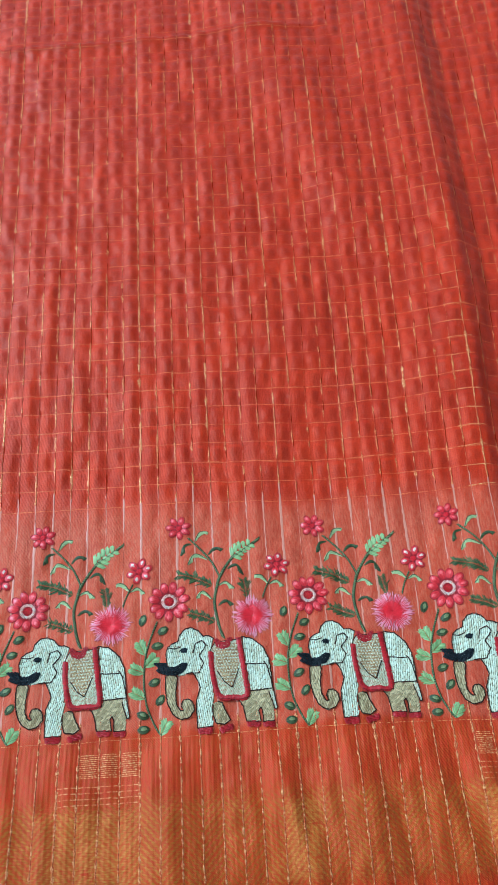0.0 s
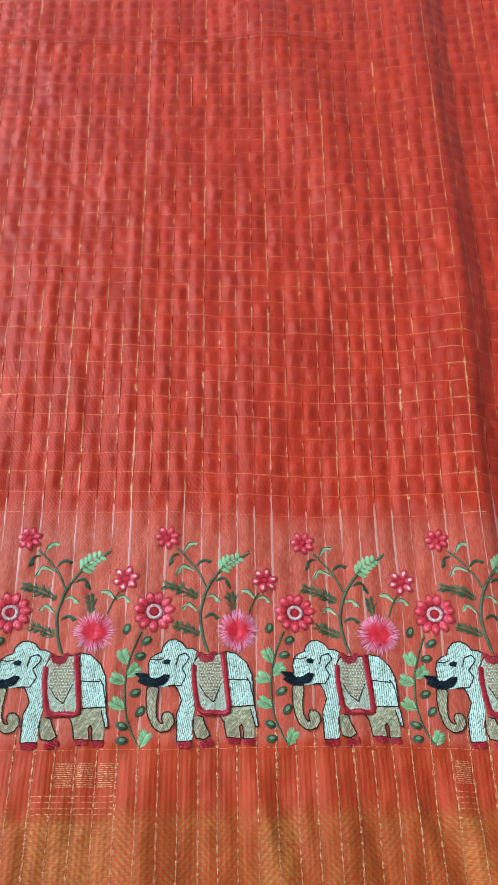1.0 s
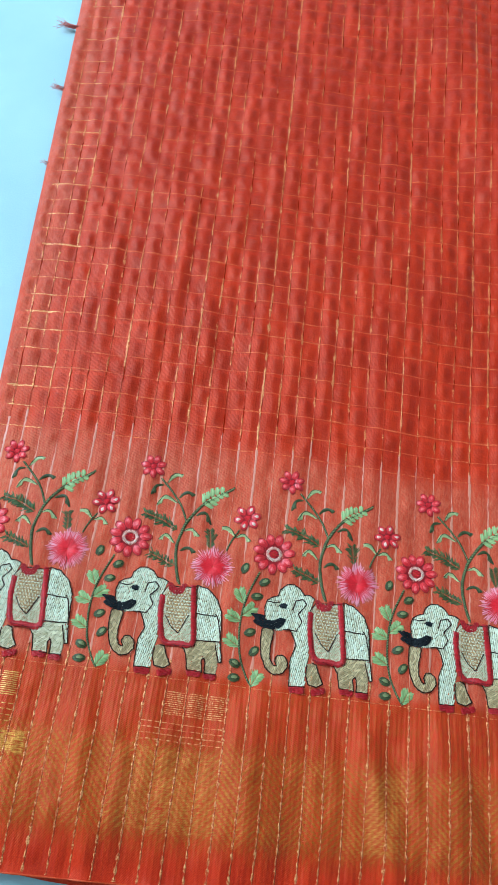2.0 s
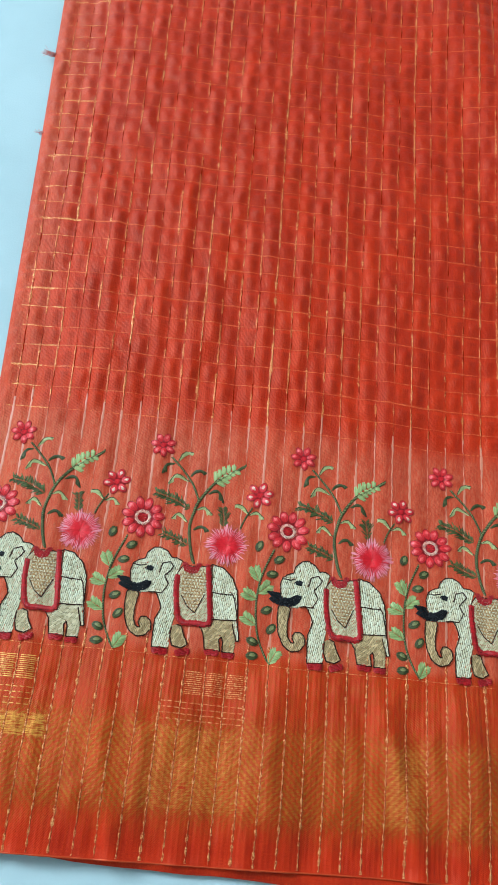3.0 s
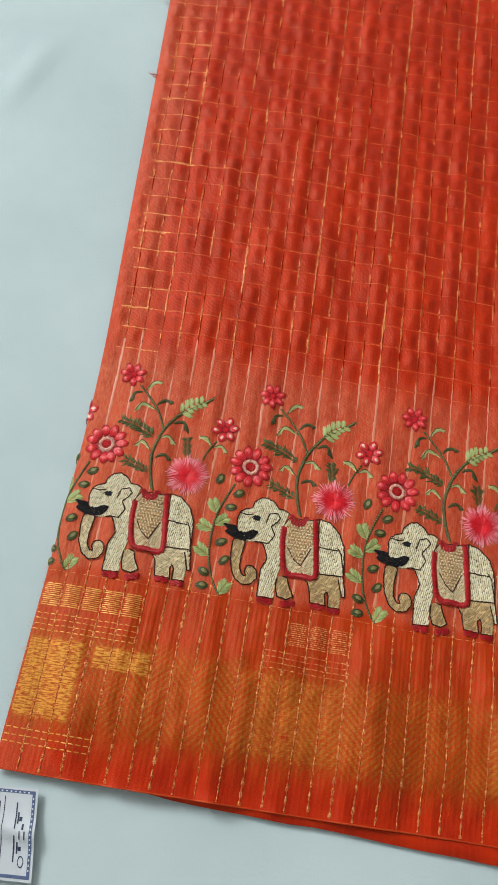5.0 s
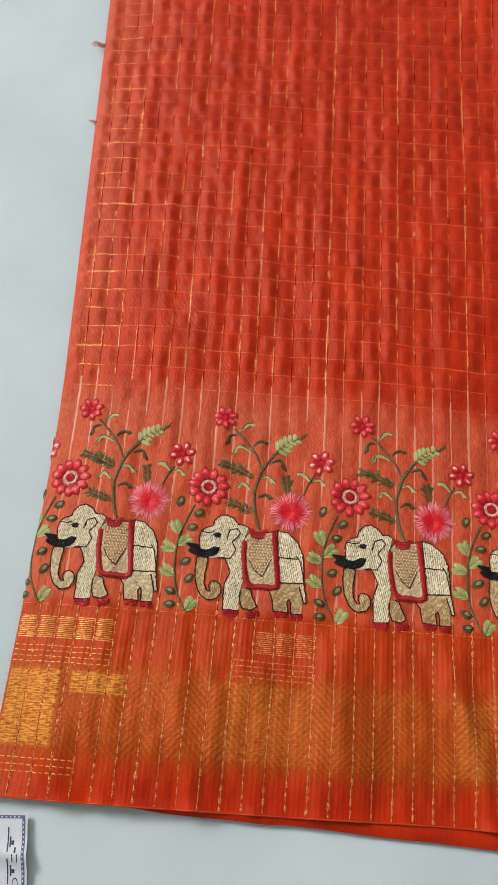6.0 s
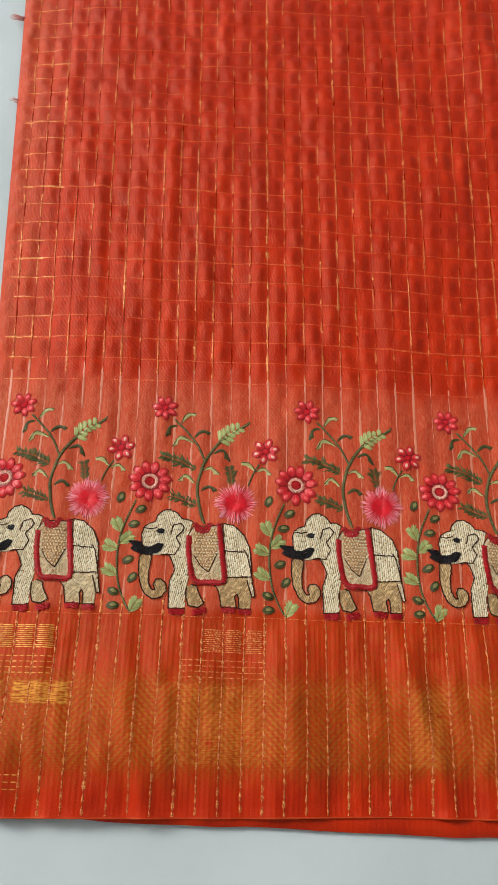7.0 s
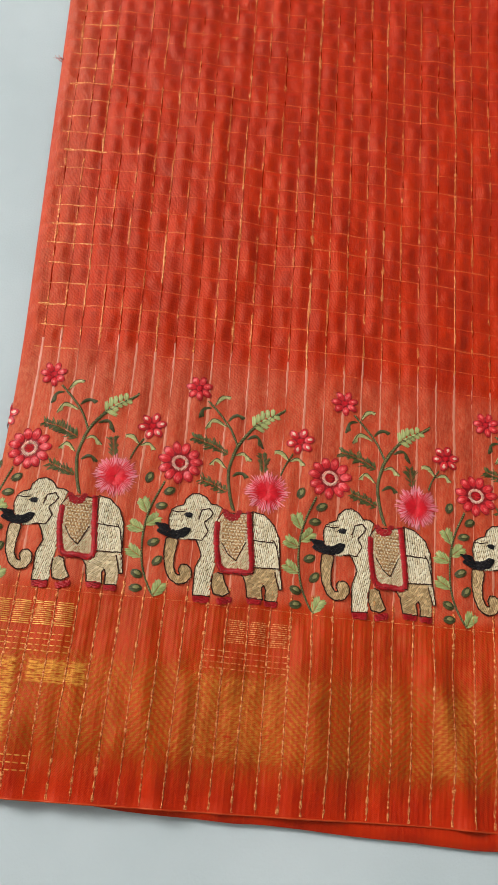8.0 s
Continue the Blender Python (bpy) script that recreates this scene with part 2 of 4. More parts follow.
# -- room --


def mesh_object(name, verts, faces, material, parent=None, label="", smooth=True, uvs=None):
    me = bpy.data.meshes.new(name)
    me.from_pydata(verts, [], faces)
    me.materials.append(material)
    if uvs is not None:
        layer = me.uv_layers.new(name="uv")
        idx = np.empty(len(me.loops), dtype=np.int32)
        me.loops.foreach_get("vertex_index", idx)
        layer.data.foreach_set("uv", np.asarray(uvs, dtype=np.float32)[idx].ravel())
    if smooth:
        me.polygons.foreach_set("use_smooth", np.ones(len(me.polygons), dtype=bool))
    me.update()
    ob = new(name, me)
    if parent is not None:
        ob.parent = parent
    if label:
        ob["label"] = label
    return ob


def slab(name, lo, hi, material, label):
    bm = bmesh.new()
    bmesh.ops.create_cube(bm, size=1.0)
    for v in bm.verts:
        v.co = Vector([lo[i] + (v.co[i] + 0.5) * (hi[i] - lo[i]) for i in range(3)])
    me = bpy.data.meshes.new(name)
    bm.to_mesh(me)
    bm.free()
    me.materials.append(material)
    return tagged(new(name, me), label, "wall" if "wall" in name else name.split("_")[0], kind="structure")


x0, x1, y0, y1, top = ROOM
wy0, wy1, wz0, wz1 = WINDOW
T = 0.15
slab("wall_south", (x0 - T, y0 - T, 0), (x1 + T, y0, top), WALL, "plain painted wall closing the room")
slab("wall_north", (x0 - T, y1, 0), (x1 + T, y1 + T, top), WALL, "plain painted wall closing the room")
slab("wall_east", (x1, y0, 0), (x1 + T, y1, top), WALL, "plain painted wall closing the room")
slab("wall_west_near", (x0 - T, y0, 0), (x0, wy0, top), WALL, "plain painted wall beside the window opening")
slab("wall_west_far", (x0 - T, wy1, 0), (x0, y1, top), WALL, "plain painted wall beside the window opening")
slab("wall_west_below", (x0 - T, wy0, 0), (x0, wy1, wz0), WALL, "plain painted wall under the window opening")
slab("wall_west_above", (x0 - T, wy0, wz1), (x0, wy1, top), WALL, "plain painted wall over the window opening")
slab("ceiling", (x0 - T, y0 - T, top), (x1 + T, y1 + T, top + 0.12), CEIL, "plain white ceiling")

# -- value noise on arrays --


def lattice(ix, iy, seed):
    h = np.sin(ix * 127.1 + iy * 311.7 + seed * 74.7) * 43758.5453
    return h - np.floor(h)


def vnoise(x, y, seed=0):
    """Smooth value noise, -1 to 1."""
    ix, iy = np.floor(x), np.floor(y)
    fx, fy = x - ix, y - iy
    fx, fy = fx * fx * (3 - 2 * fx), fy * fy * (3 - 2 * fy)
    a, b = lattice(ix, iy, seed), lattice(ix + 1, iy, seed)
    c, d = lattice(ix, iy + 1, seed), lattice(ix + 1, iy + 1, seed)
    return 2 * ((a + (b - a) * fx) * (1 - fy) + (c + (d - c) * fx) * fy) - 1


def step(lo, hi, v):
    t = np.clip((v - lo) / (hi - lo), 0, 1)
    return t * t * (3 - 2 * t)


# -- the floor, covered with a white sheet --


def floor_sheet():
    xs = np.concatenate([np.linspace(x0 - T, -0.35, 30)[:-1], np.linspace(-0.35, 0.75, 180), np.linspace(0.75, x1 + T, 30)[1:]])
    ys = np.concatenate([np.linspace(y0 - T, -0.25, 30)[:-1], np.linspace(-0.25, 0.95, 180), np.linspace(0.95, y1 + T, 30)[1:]])
    X, Y = np.meshgrid(xs, ys)
    Z = -0.0012 + 0.0006 * vnoise(X * 9, Y * 7, 3) + 0.0004 * vnoise(X * 25 + Y * 12, Y * 16, 4)
    fold = (X + 0.085) - 0.25 * (Y - 0.36)
    Z = Z + 0.0022 * np.exp(-(fold / 0.006) ** 2) * np.exp(-((Y - 0.36) / 0.025) ** 2)
    Z = np.minimum(Z, np.where((X > -0.03) & (Y > -0.03), -0.0002, 0.01))
    nx, ny = len(xs), len(ys)
    i = np.arange(nx * ny).reshape(ny, nx)
    f = np.stack([i[:-1, :-1], i[:-1, 1:], i[1:, 1:], i[1:, :-1]], -1).reshape(-1, 4)
    ob = mesh_object("floor", np.stack([X, Y, Z], -1).reshape(-1, 3).tolist(), f.tolist(), SHEET)
    return tagged(ob, "white cotton sheet spread flat over the floor", "floor", kind="structure")


floor_sheet()

# -- the saree --
PITCH = 0.07                # one repeat of the embroidery
EDGE, HEM, FAR, END = 0.0085, -0.018, 0.56, 0.86
RIDGE = 0.335


def height(u, v):
    """Height of the folded cloth over the floor; u across, v along the warp from the hem."""
    z = 0.0070 + 0.0011 * vnoise(u * 13, v * 7, 11) + 0.0007 * vnoise(u * 32, v * 15, 12)
    amount = 0.45 + 0.55 * step(0.02, 0.26, v)
    d = u - RIDGE - 0.002 * vnoise(v * 9, v * 0 + 3.0, 5)
    rise = 0.0074 * np.exp(-(np.minimum(d, 0) / 0.032) ** 2)
    z = z + amount * (rise - 0.0100 * step(-0.004, 0.018, d) + 0.0075 * step(0.018, 0.085, d))
    z = z + 0.0022 * amount * np.exp(-((u - 0.43 - 0.12 * (v - 0.3)) / 0.016) ** 2)
    # crease from packing
    z = z + 0.0030 * np.exp(-((v - 0.585) / 0.0035) ** 2) * step(0.30, 0.22, u)
    z = z + 0.0048 * np.exp(-((u - 0.262 - 0.25 * (0.45 - v)) / 0.020) ** 2) * step(0.30, 0.42, v)
    # puckers between the metal threads, crinkles along the warp
    p = (u - WARP0) / WARP
    body = step(0.17, 0.20, v)
    q = (v - WEFT0) / WEFT
    puff = np.sin(np.pi * p) ** 2 * (0.35 + 0.65 * np.sin(np.pi * q) ** 2)
    amp = 0.00050 + 0.00060 * lattice(np.floor(p), np.floor(q), 21)
    z = z + (0.75 + 0.25 * body) * amp * puff
    lean = lattice(np.floor(p), np.floor(q), 24) - 0.5
    z = z + body * 0.0007 * lean * np.sin(2 * np.pi * p) * np.sin(np.pi * q) ** 2
    z = z + (0.75 + 0.25 * body) * (0.00070 * vnoise(u * 105, v * 24, 22) + 0.00055 * vnoise(u * 190, v * 85, 23))
    z = z - 0.00010 * body * np.cos(2 * np.pi * (v - WEFT0) / WEFT)
    # the border hangs in soft vertical waves
    low = step(0.065, 0.045, v)
    z = z + low * (0.0024 * np.exp(-((u - 0.158) / 0.013) ** 2) + 0.0018 * np.exp(-((u - 0.245) / 0.016) ** 2) + 0.0017 * vnoise(u * 85 + v * 25, v * 7, 31) + 0.0006 * vnoise(u * 170 + v * 50, v * 28, 34) + 0.0006 * vnoise(u * 30, v * 6, 32))
    z = z + step(0.0, -0.012, v) * 0.0009 * vnoise(u * 120 + v * 60, v * 30, 33)
    # falls towards the hem and round the folded side
    z = z - 0.0042 * step(0.012, HEM, v)
    z = z - (0.0036 + 0.0022 * step(0.07, 0.04, v)) * step(0.052, EDGE - 0.012, u)
    s = np.clip(u - EDGE, 0, 0.006)
    z = 0.0016 + (np.maximum(z, 0.0022) - 0.0016) * (0.12 + 0.88 * np.sqrt(np.clip(1 - (1 - s / 0.006) ** 2, 0, 1)))
    return z


def surf(u, v, dz=0.0):
    """The place on the cloth, dz above it, for arrays of u and v in metres."""
    u, v = np.asarray(u, float), np.asarray(v, float)
    over = np.maximum(EDGE - u, 0)
    uc = np.maximum(u, EDGE)
    g = np.where(v < 0.2, np.clip(v - 0.1, 0, None) ** 2 / 0.2, v - 0.15)
    x = uc + 0.42 * (uc - 0.19) * g - np.minimum(over, 0.0006) * 0.5 - dz * step(0.006, 0.0, u - EDGE)
    # the cloth draws in beside the ridge
    x = x - 0.040 * np.clip(uc - 0.17, 0, 0.24) * (1 - 0.6 * step(0.06, 0.13, v)) * step(0.32, 0.20, v)
    y = v - 0.0030 * step(0.20, 0.28, uc + np.clip(v - 0.126, -0.2, 0.04)) * step(0.40, 0.25, v)
    y = y - 0.0036 * step(0.22, 0.02, uc) * step(0.012, HEM, v)
    y = y + 0.35 * np.clip(v - 0.36, 0, None) * (uc - 0.10) + 0.0010 * vnoise(uc * 14, v * 0 + 2.0, 41) * step(0.05, HEM, v)
    z = np.maximum(height(uc, v) + dz * step(-0.002, 0.006, u - EDGE) - over, 0.0004)
    return np.stack([x, y, z], -1)


def grid_faces(ny, nx):
    i = np.arange(nx * ny).reshape(ny, nx)
    return np.stack([i[:-1, :-1], i[:-1, 1:], i[1:, 1:], i[1:, :-1]], -1).reshape(-1, 4)


def cloth_strip(name, us, vs, dz, material, parent, label=""):
    U, V = np.meshgrid(us, vs)
    P = surf(U, V, dz)
    uv = np.stack([U, V], -1).reshape(-1, 2)
    return mesh_object(name, P.reshape(-1, 3).tolist(), grid_faces(len(vs), len(us)).tolist(), material, parent, label, uvs=uv)


saree = tagged(new("saree"), "folded orange silk saree with gold checks, lying on a white sheet", "saree")

us = np.concatenate([EDGE + 0.012 * np.linspace(0, 1, 26) ** 1.8, np.arange(EDGE + 0.0131, FAR, 0.00115)])
vs = np.arange(HEM, END, 0.002)
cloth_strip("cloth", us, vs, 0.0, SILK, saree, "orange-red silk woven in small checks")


def under_layer():
    xs = np.concatenate([np.linspace(EDGE + 0.001, 0.33, 110), np.linspace(0.335, FAR, 20)])
    ys = np.concatenate([np.linspace(-0.0238, -0.010, 8), np.linspace(0.0, END, 60)])
    U, V = np.meshgrid(xs, ys)
    x = U + 0.40 * (U - 0.19) * np.where(V < 0.2, np.clip(V - 0.1, 0, None) ** 2 / 0.2, V - 0.15)
    y = V + step(0.0, -0.0235, V) * (0.0012 * vnoise(U * 13, U * 0, 51) + 0.0004 * vnoise(U * 70, U * 0, 52) + 0.0046 * step(0.20, 0.02, U))
    lump = 0.0016 * step(0.02, -0.014, V) * (0.8 + 0.5 * vnoise(U * 60, V * 30, 53)) * step(-0.0240, -0.0222, V)
    z = 0.0006 + lump
    P = np.stack([x, y, z], -1).reshape(-1, 3)
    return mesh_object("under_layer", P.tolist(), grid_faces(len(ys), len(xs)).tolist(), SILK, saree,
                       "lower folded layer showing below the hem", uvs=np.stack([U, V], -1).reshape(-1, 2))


under_layer()

bu = np.arange(EDGE, FAR, 0.0012)
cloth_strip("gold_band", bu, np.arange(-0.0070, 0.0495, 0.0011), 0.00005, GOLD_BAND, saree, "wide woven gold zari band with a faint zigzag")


def ribbon(name, u, v, half, lift, material):
    """A flat raised thread along arrays u, v with half width half."""
    du, dv = np.gradient(u), np.gradient(v)
    n = np.hypot(du, dv) + 1e-12
    nu, nv = -dv / n * half, du / n * half
    L, M, R = surf(u + nu, v + nv, 0.00001), surf(u, v, lift), surf(u - nu, v - nv, 0.00001)
    P = np.stack([L, M, R], 1).reshape(-1, 3)
    return mesh_object(name, P.tolist(), grid_faces(len(u), 3).tolist(), material, saree)


k0, k1 = math.ceil((EDGE + 0.002 - WARP0) / WARP), int((FAR - WARP0) / WARP)
for k in range(k0, k1 + 1):
    v = np.arange(HEM + 0.001, END - 0.002, 0.0009)
    bold = k % 4 == 0
    uu = np.full_like(v, WARP0 + k * WARP)
    uu = uu + 0.00016 * vnoise(v * 700, v * 0 + k, 61) + 0.00028 * vnoise(v * 30, v * 0 + k, 62)
    dash = 0.06 + 1.0 * step(-0.20, 0.35, vnoise(v * 200, v * 0 + k, 63)) * (1 + 0.55 * vnoise(v * 800, v * 0 + k, 66))
    wide = (0.00042 + 0.00030 * np.clip(vnoise(v * 38, v * 0 + k, 64), -0.6, 1) if bold else 0.00044) * dash
    if bold:
        m = v > 0.186
        fuzz = 0.00062 * np.clip(0.25 + vnoise(v * 60, v * 0 + k, 67) + 0.5 * vnoise(v * 900, v * 0 + k, 68), 0.03, 1.2)
        ribbon("warp_thread", uu[m] + 0.0003 * vnoise(v[m] * 700, v[m] * 0 + k, 69), v[m], fuzz[m], 0.00012, COPPER)
    # matte dark ribbons, no threads: painted shade in gaps between the metal stitches
    m = v > 0.184
    gaps = 0.00032 * step(0.2, 0.7, vnoise(v * 190, v * 0 + k, 91)) * (1 + 0.4 * vnoise(v * 700, v * 0 + k, 92))
    ribbon("warp_thread", uu[m] + 0.00035, v[m], np.maximum(gaps[m], 0.00002), 0.00014, GAP_SHADE)
    stitch = 0.00056 * (0.14 + 0.9 * step(-0.75, -0.05, np.sin(v * 1500 + 2.4 * k + 1.2 * vnoise(v * 60, v * 0 + k, 77)))) * (1 + 0.4 * vnoise(v * 500, v * 0 + k, 78))
    top_of = 0.181 + 0.010 * (k * 0.618 % 1)
    for lo, hi, mat, size in ((HEM, 0.070, STITCH, 1.1 if bold else 0.9), (0.070, top_of, PALE, 1.6), (top_of, END, GILT if bold else COPPER, 1.0)):
        m = (v >= lo) & (v <= hi + 0.0014)
        w = stitch[m] if mat is STITCH else wide[m] if mat is not PALE else np.full(m.sum(), 0.00034) * np.clip(0.60 + 0.7 * vnoise(v[m] * 45, v[m] * 0 + k, 65) + 0.3 * vnoise(v[m] * 400, v[m] * 0 + k, 79), 0.06, 1.3)
        ribbon("warp_thread", uu[m], v[m], w * size, 0.00042 if mat is STITCH else 0.00026 if mat is GILT else 0.00018, mat)

j1 = int((END - 0.01 - WEFT0) / WEFT)
for j in range(-2, j1 + 1):
    bold = j % 4 == 0
    for start, stop, mat, size in ((EDGE + 0.0050 + 0.003 * (j * 0.37 % 1), 0.030 + 0.010 * (j * 0.618 % 1), GILT, 0.00040), (0.030 + 0.010 * (j * 0.618 % 1), FAR - 0.002, WEFT_YARN, 0.00034)):
        u = np.arange(start, stop, 0.0016)
        v = WEFT0 + j * WEFT + 0.00025 * vnoise(u * 120, u * 0 + j, 71) + 0.0005 * vnoise(u * 20, u * 0 + j, 72)
        w = size * (1.5 if bold else 1.0) * (0.8 + 0.45 * vnoise(u * 150, u * 0 + j, 73))
        ribbon("weft_thread", u, v, np.maximum(w, 0.00004), 0.00014, mat)
# brighter weft pieces added left of the ridge to paint its sheen
for j in range(-2, 11):
    u = np.arange(0.318 + 0.003 * (j * 0.618 % 1), RIDGE, 0.0016)
    ribbon("weft_thread", u, WEFT0 + j * WEFT + 0.0002 + 0.0006 * vnoise(u * 60, u * 0 + j, 74), np.full_like(u, 0.00026), 0.0002, GILT)
ribbon("weft_thread", bu, np.full_like(bu, 0.0625) + 0.0003 * vnoise(bu * 60, bu * 0, 75), np.full_like(bu, 0.00016), 0.00014, COPPER)
hem_u = np.arange(EDGE + 0.001, FAR - 0.002, 0.002)
ribbon("hem_bead", hem_u, np.full_like(hem_u, HEM + 0.0003), np.full_like(hem_u, 0.00032) * (1 + 0.3 * vnoise(hem_u * 200, hem_u * 0, 76)), 0.0004, SILK)

# -- stitches --
# drawing units: millimetres, x from the daisy of a repeat, y from the cloth's own origin


class Stitches:
    """Collects raised yarn stitches and lays them on the cloth as one mesh."""

    def __init__(self, origin):
        self.o, self.rows = origin, []

    def add(self, a, b, w, low=0.0, h=0.3, arch=0.0):
        self.rows.append((a[0], a[1], b[0], b[1], w, low, h, arch))

    def build(self, name, material, parent, label=""):
        r = np.array(self.rows)
        a, b = r[:, 0:2], r[:, 2:4]
        d = b - a
        n = np.stack([-d[:, 1], d[:, 0]], -1) / (np.hypot(d[:, 0], d[:, 1])[:, None] + 1e-9)
        w, low, h, arch = r[:, 4], r[:, 5], r[:, 6], r[:, 7]
        pts, zs = [a], [low * 0.5]
        for s, k, bow in ((0.14, 0.85, 0.55), (0.5, 1.0, 1.0), (0.86, 0.85, 0.55)):
            c = a + d * s
            for side in (1, 0, -1):
                pts.append(c + n * (side * w * 0.5 * k)[:, None])
                zs.append(low + arch * bow + (h if side == 0 else 0.0) * k)
        pts.append(b), zs.append(low * 0.5)
        P, Z = np.stack(pts, 1), np.stack(zs, 1)
        V = surf(self.o + P[..., 0] * 0.001, P[..., 1] * 0.001, Z * 0.001).reshape(-1, 3)
        one = [(0, 2, 1), (0, 3, 2), (1, 2, 5, 4), (2, 3, 6, 5), (4, 5, 8, 7), (5, 6, 9, 8), (7, 8, 10), (8, 9, 10)]
        F = [tuple(11 * i + q for q in f) for i in range(len(r)) for f in one]
        return mesh_object(name, V.tolist(), F, material, parent, label)


rng = random.Random(7)


def smooth_path(points, step_mm):
    """A Catmull-Rom line through the points, in even steps."""
    p = [np.array(q, float) for q in points]
    p = [2 * p[0] - p[1]] + p + [2 * p[-1] - p[-2]]
    fine = []
    for i in range(1, len(p) - 2):
        for t in np.linspace(0, 1, 14, endpoint=False):
            fine.append(0.5 * (2 * p[i] + (p[i + 1] - p[i - 1]) * t + (2 * p[i - 1] - 5 * p[i] + 4 * p[i + 1] - p[i + 2]) * t * t
                               + (3 * p[i] - p[i - 1] - 3 * p[i + 1] + p[i + 2]) * t ** 3))
    fine.append(p[-2])
    fine = np.array(fine)
    s = np.r_[0, np.cumsum(np.hypot(*np.diff(fine, axis=0).T))]
    q = np.linspace(0, s[-1], max(3, int(s[-1] / step_mm) + 1))
    return np.stack([np.interp(q, s, fine[:, 0]), np.interp(q, s, fine[:, 1])], -1)


def rounded(points):
    """A closed outline with its corners a little rounded."""
    p = np.array(points, float)
    q = []
    for i in range(len(p)):
        a, b, c = p[i - 1], p[i], p[(i + 1) % len(p)]
        q += [b + (a - b) * 0.2, b + (a + c - 2 * b) * 0.06, b + (c - b) * 0.2]
    return np.array(q)


def crossings(poly, origin, way):
    nrm = np.array([-way[1], way[0]])
    s, out = (poly - origin) @ nrm, []
    for i in range(len(poly)):
        a, b = s[i - 1], s[i]
        if (a > 0) != (b > 0):
            q = poly[i - 1] + (poly[i] - poly[i - 1]) * (a / (a - b))
            out.append((q - origin) @ way)
    return sorted(out)


def fill(st, points, degrees, length, w, low, h=0.34, jitter=0.14, gap=0.80):
    """Rows of stitches in one direction over a closed outline."""
    poly = rounded(points)
    way = np.array([math.cos(radians(degrees)), math.sin(radians(degrees))])
    nrm = np.array([-way[1], way[0]])
    s = poly @ nrm
    k = 0
    for off in np.arange(s.min() + w * 0.3, s.max(), w * gap):
        cut = crossings(poly, nrm * off, way)
        for a, b in zip(cut[::2], cut[1::2]):
            t = a - (k * 0.37 % 1.0) * length * 0.8
            while t < b:
                lo, hi = max(t, a), min(t + length * rng.uniform(0.9, 1.12), b)
                if hi - lo > 0.35:
                    j = nrm * rng.gauss(0, jitter * w)
                    st.add(nrm * off + way * (lo - 0.15) + j, nrm * off + way * (hi + 0.12) - j, w * rng.uniform(0.92, 1.15), low + rng.uniform(0, 0.06), h)
                t = t + length * 0.97
        k += 1


def rope(st, path, w, low, h=0.3, slant=35, dense=0.5):
    """Satin stitches across a line, leaning along it."""
    d = np.gradient(path, axis=0)
    for p, q in zip(path, d):
        q = q / (np.hypot(*q) + 1e-9)
        c, s = math.cos(radians(slant)), math.sin(radians(slant))
        way = np.array([q[0] * c - q[1] * s, q[0] * s + q[1] * c])
        l = w * rng.uniform(0.75, 1.1)
        st.add(p - way * l, p + way * l, dense, low + rng.uniform(0, 0.05), h)


def backstitch(st, points, w, low, closed=False, length=1.0):
    if closed:
        points = list(points) + [points[0]]
    path = []
    for a, b in zip(points[:-1], points[1:]):
        a, b = np.array(a, float), np.array(b, float)
        n = max(1, round(np.hypot(*(b - a)) / length))
        path += [a + (b - a) * i / n for i in range(n)]
    path.append(np.array(points[-1], float))
    for a, b in zip(path[:-1], path[1:]):
        e = (b - a) * 0.14
        j = np.array([rng.gauss(0, 0.06), rng.gauss(0, 0.06)])
        st.add(a - e + j, b + e + j, w * rng.uniform(0.85, 1.2), low, 0.25)


def padded(st, centre, axis_deg, length, width, low, dome, w=0.42):
    """A padded satin oval, stitched along its axis."""
    ax = np.array([math.cos(radians(axis_deg)), math.sin(radians(axis_deg))])
    nr = np.array([-ax[1], ax[0]])
    n = max(3, round(width / (w * 0.7)))
    for i in range(n):
        f = (i + 0.5) / n * 2 - 1
        half = length / 2 * math.sqrt(max(0.05, 1 - f * f)) * rng.uniform(0.95, 1.05)
        c = np.array(centre) + nr * f * width / 2
        st.add(c - ax * half, c + ax * half, w, low, 0.12, dome * math.sqrt(max(0.0, 1 - f * f)))


def crescent(st, points, thick, low):
    """A curved leaf: slanted stitches between two arcs."""
    a, m, b = [np.array(p, float) for p in points]
    c = 2 * m - (a + b) / 2
    side = np.sign((b - a)[0] * (m - a)[1] - (b - a)[1] * (m - a)[0])
    length = np.hypot(*(m - a)) + np.hypot(*(b - m))
    n = int(length / 0.32)
    for i in range(n):
        t = (i + 0.5) / n
        p = a * (1 - t) ** 2 + 2 * c * t * (1 - t) + b * t * t
        q = 2 * (c - a) * (1 - t) + 2 * (b - c) * t
        q = q / np.hypot(*q)
        inner = np.array([q[1], -q[0]]) * side
        l = thick * (math.sin(math.pi * min(1, t * 0.92 + 0.06)) ** 0.7) * rng.uniform(0.85, 1.12)
        st.add(p - inner * 0.15, p + inner * l + q * l * 0.8, 0.45, low, 0.26)


def fern(st, points, reach, w, low, gap=0.62):
    path = smooth_path(points, gap)
    d = np.gradient(path, axis=0)
    n = len(path)
    for i, (p, q) in enumerate(zip(path, d)):
        q = q / np.hypot(*q)
        nr = np.array([-q[1], q[0]])
        l = reach * (0.55 + 0.6 * math.sin(math.pi * (0.2 + 0.7 * i / n))) * rng.uniform(0.5, 1.3)
        for s in (1, -1):
            tip = p + (nr * s * 0.8 + q * 0.75) * l * rng.uniform(0.7, 1.1)
            st.add(p, tip, w, low, 0.22)


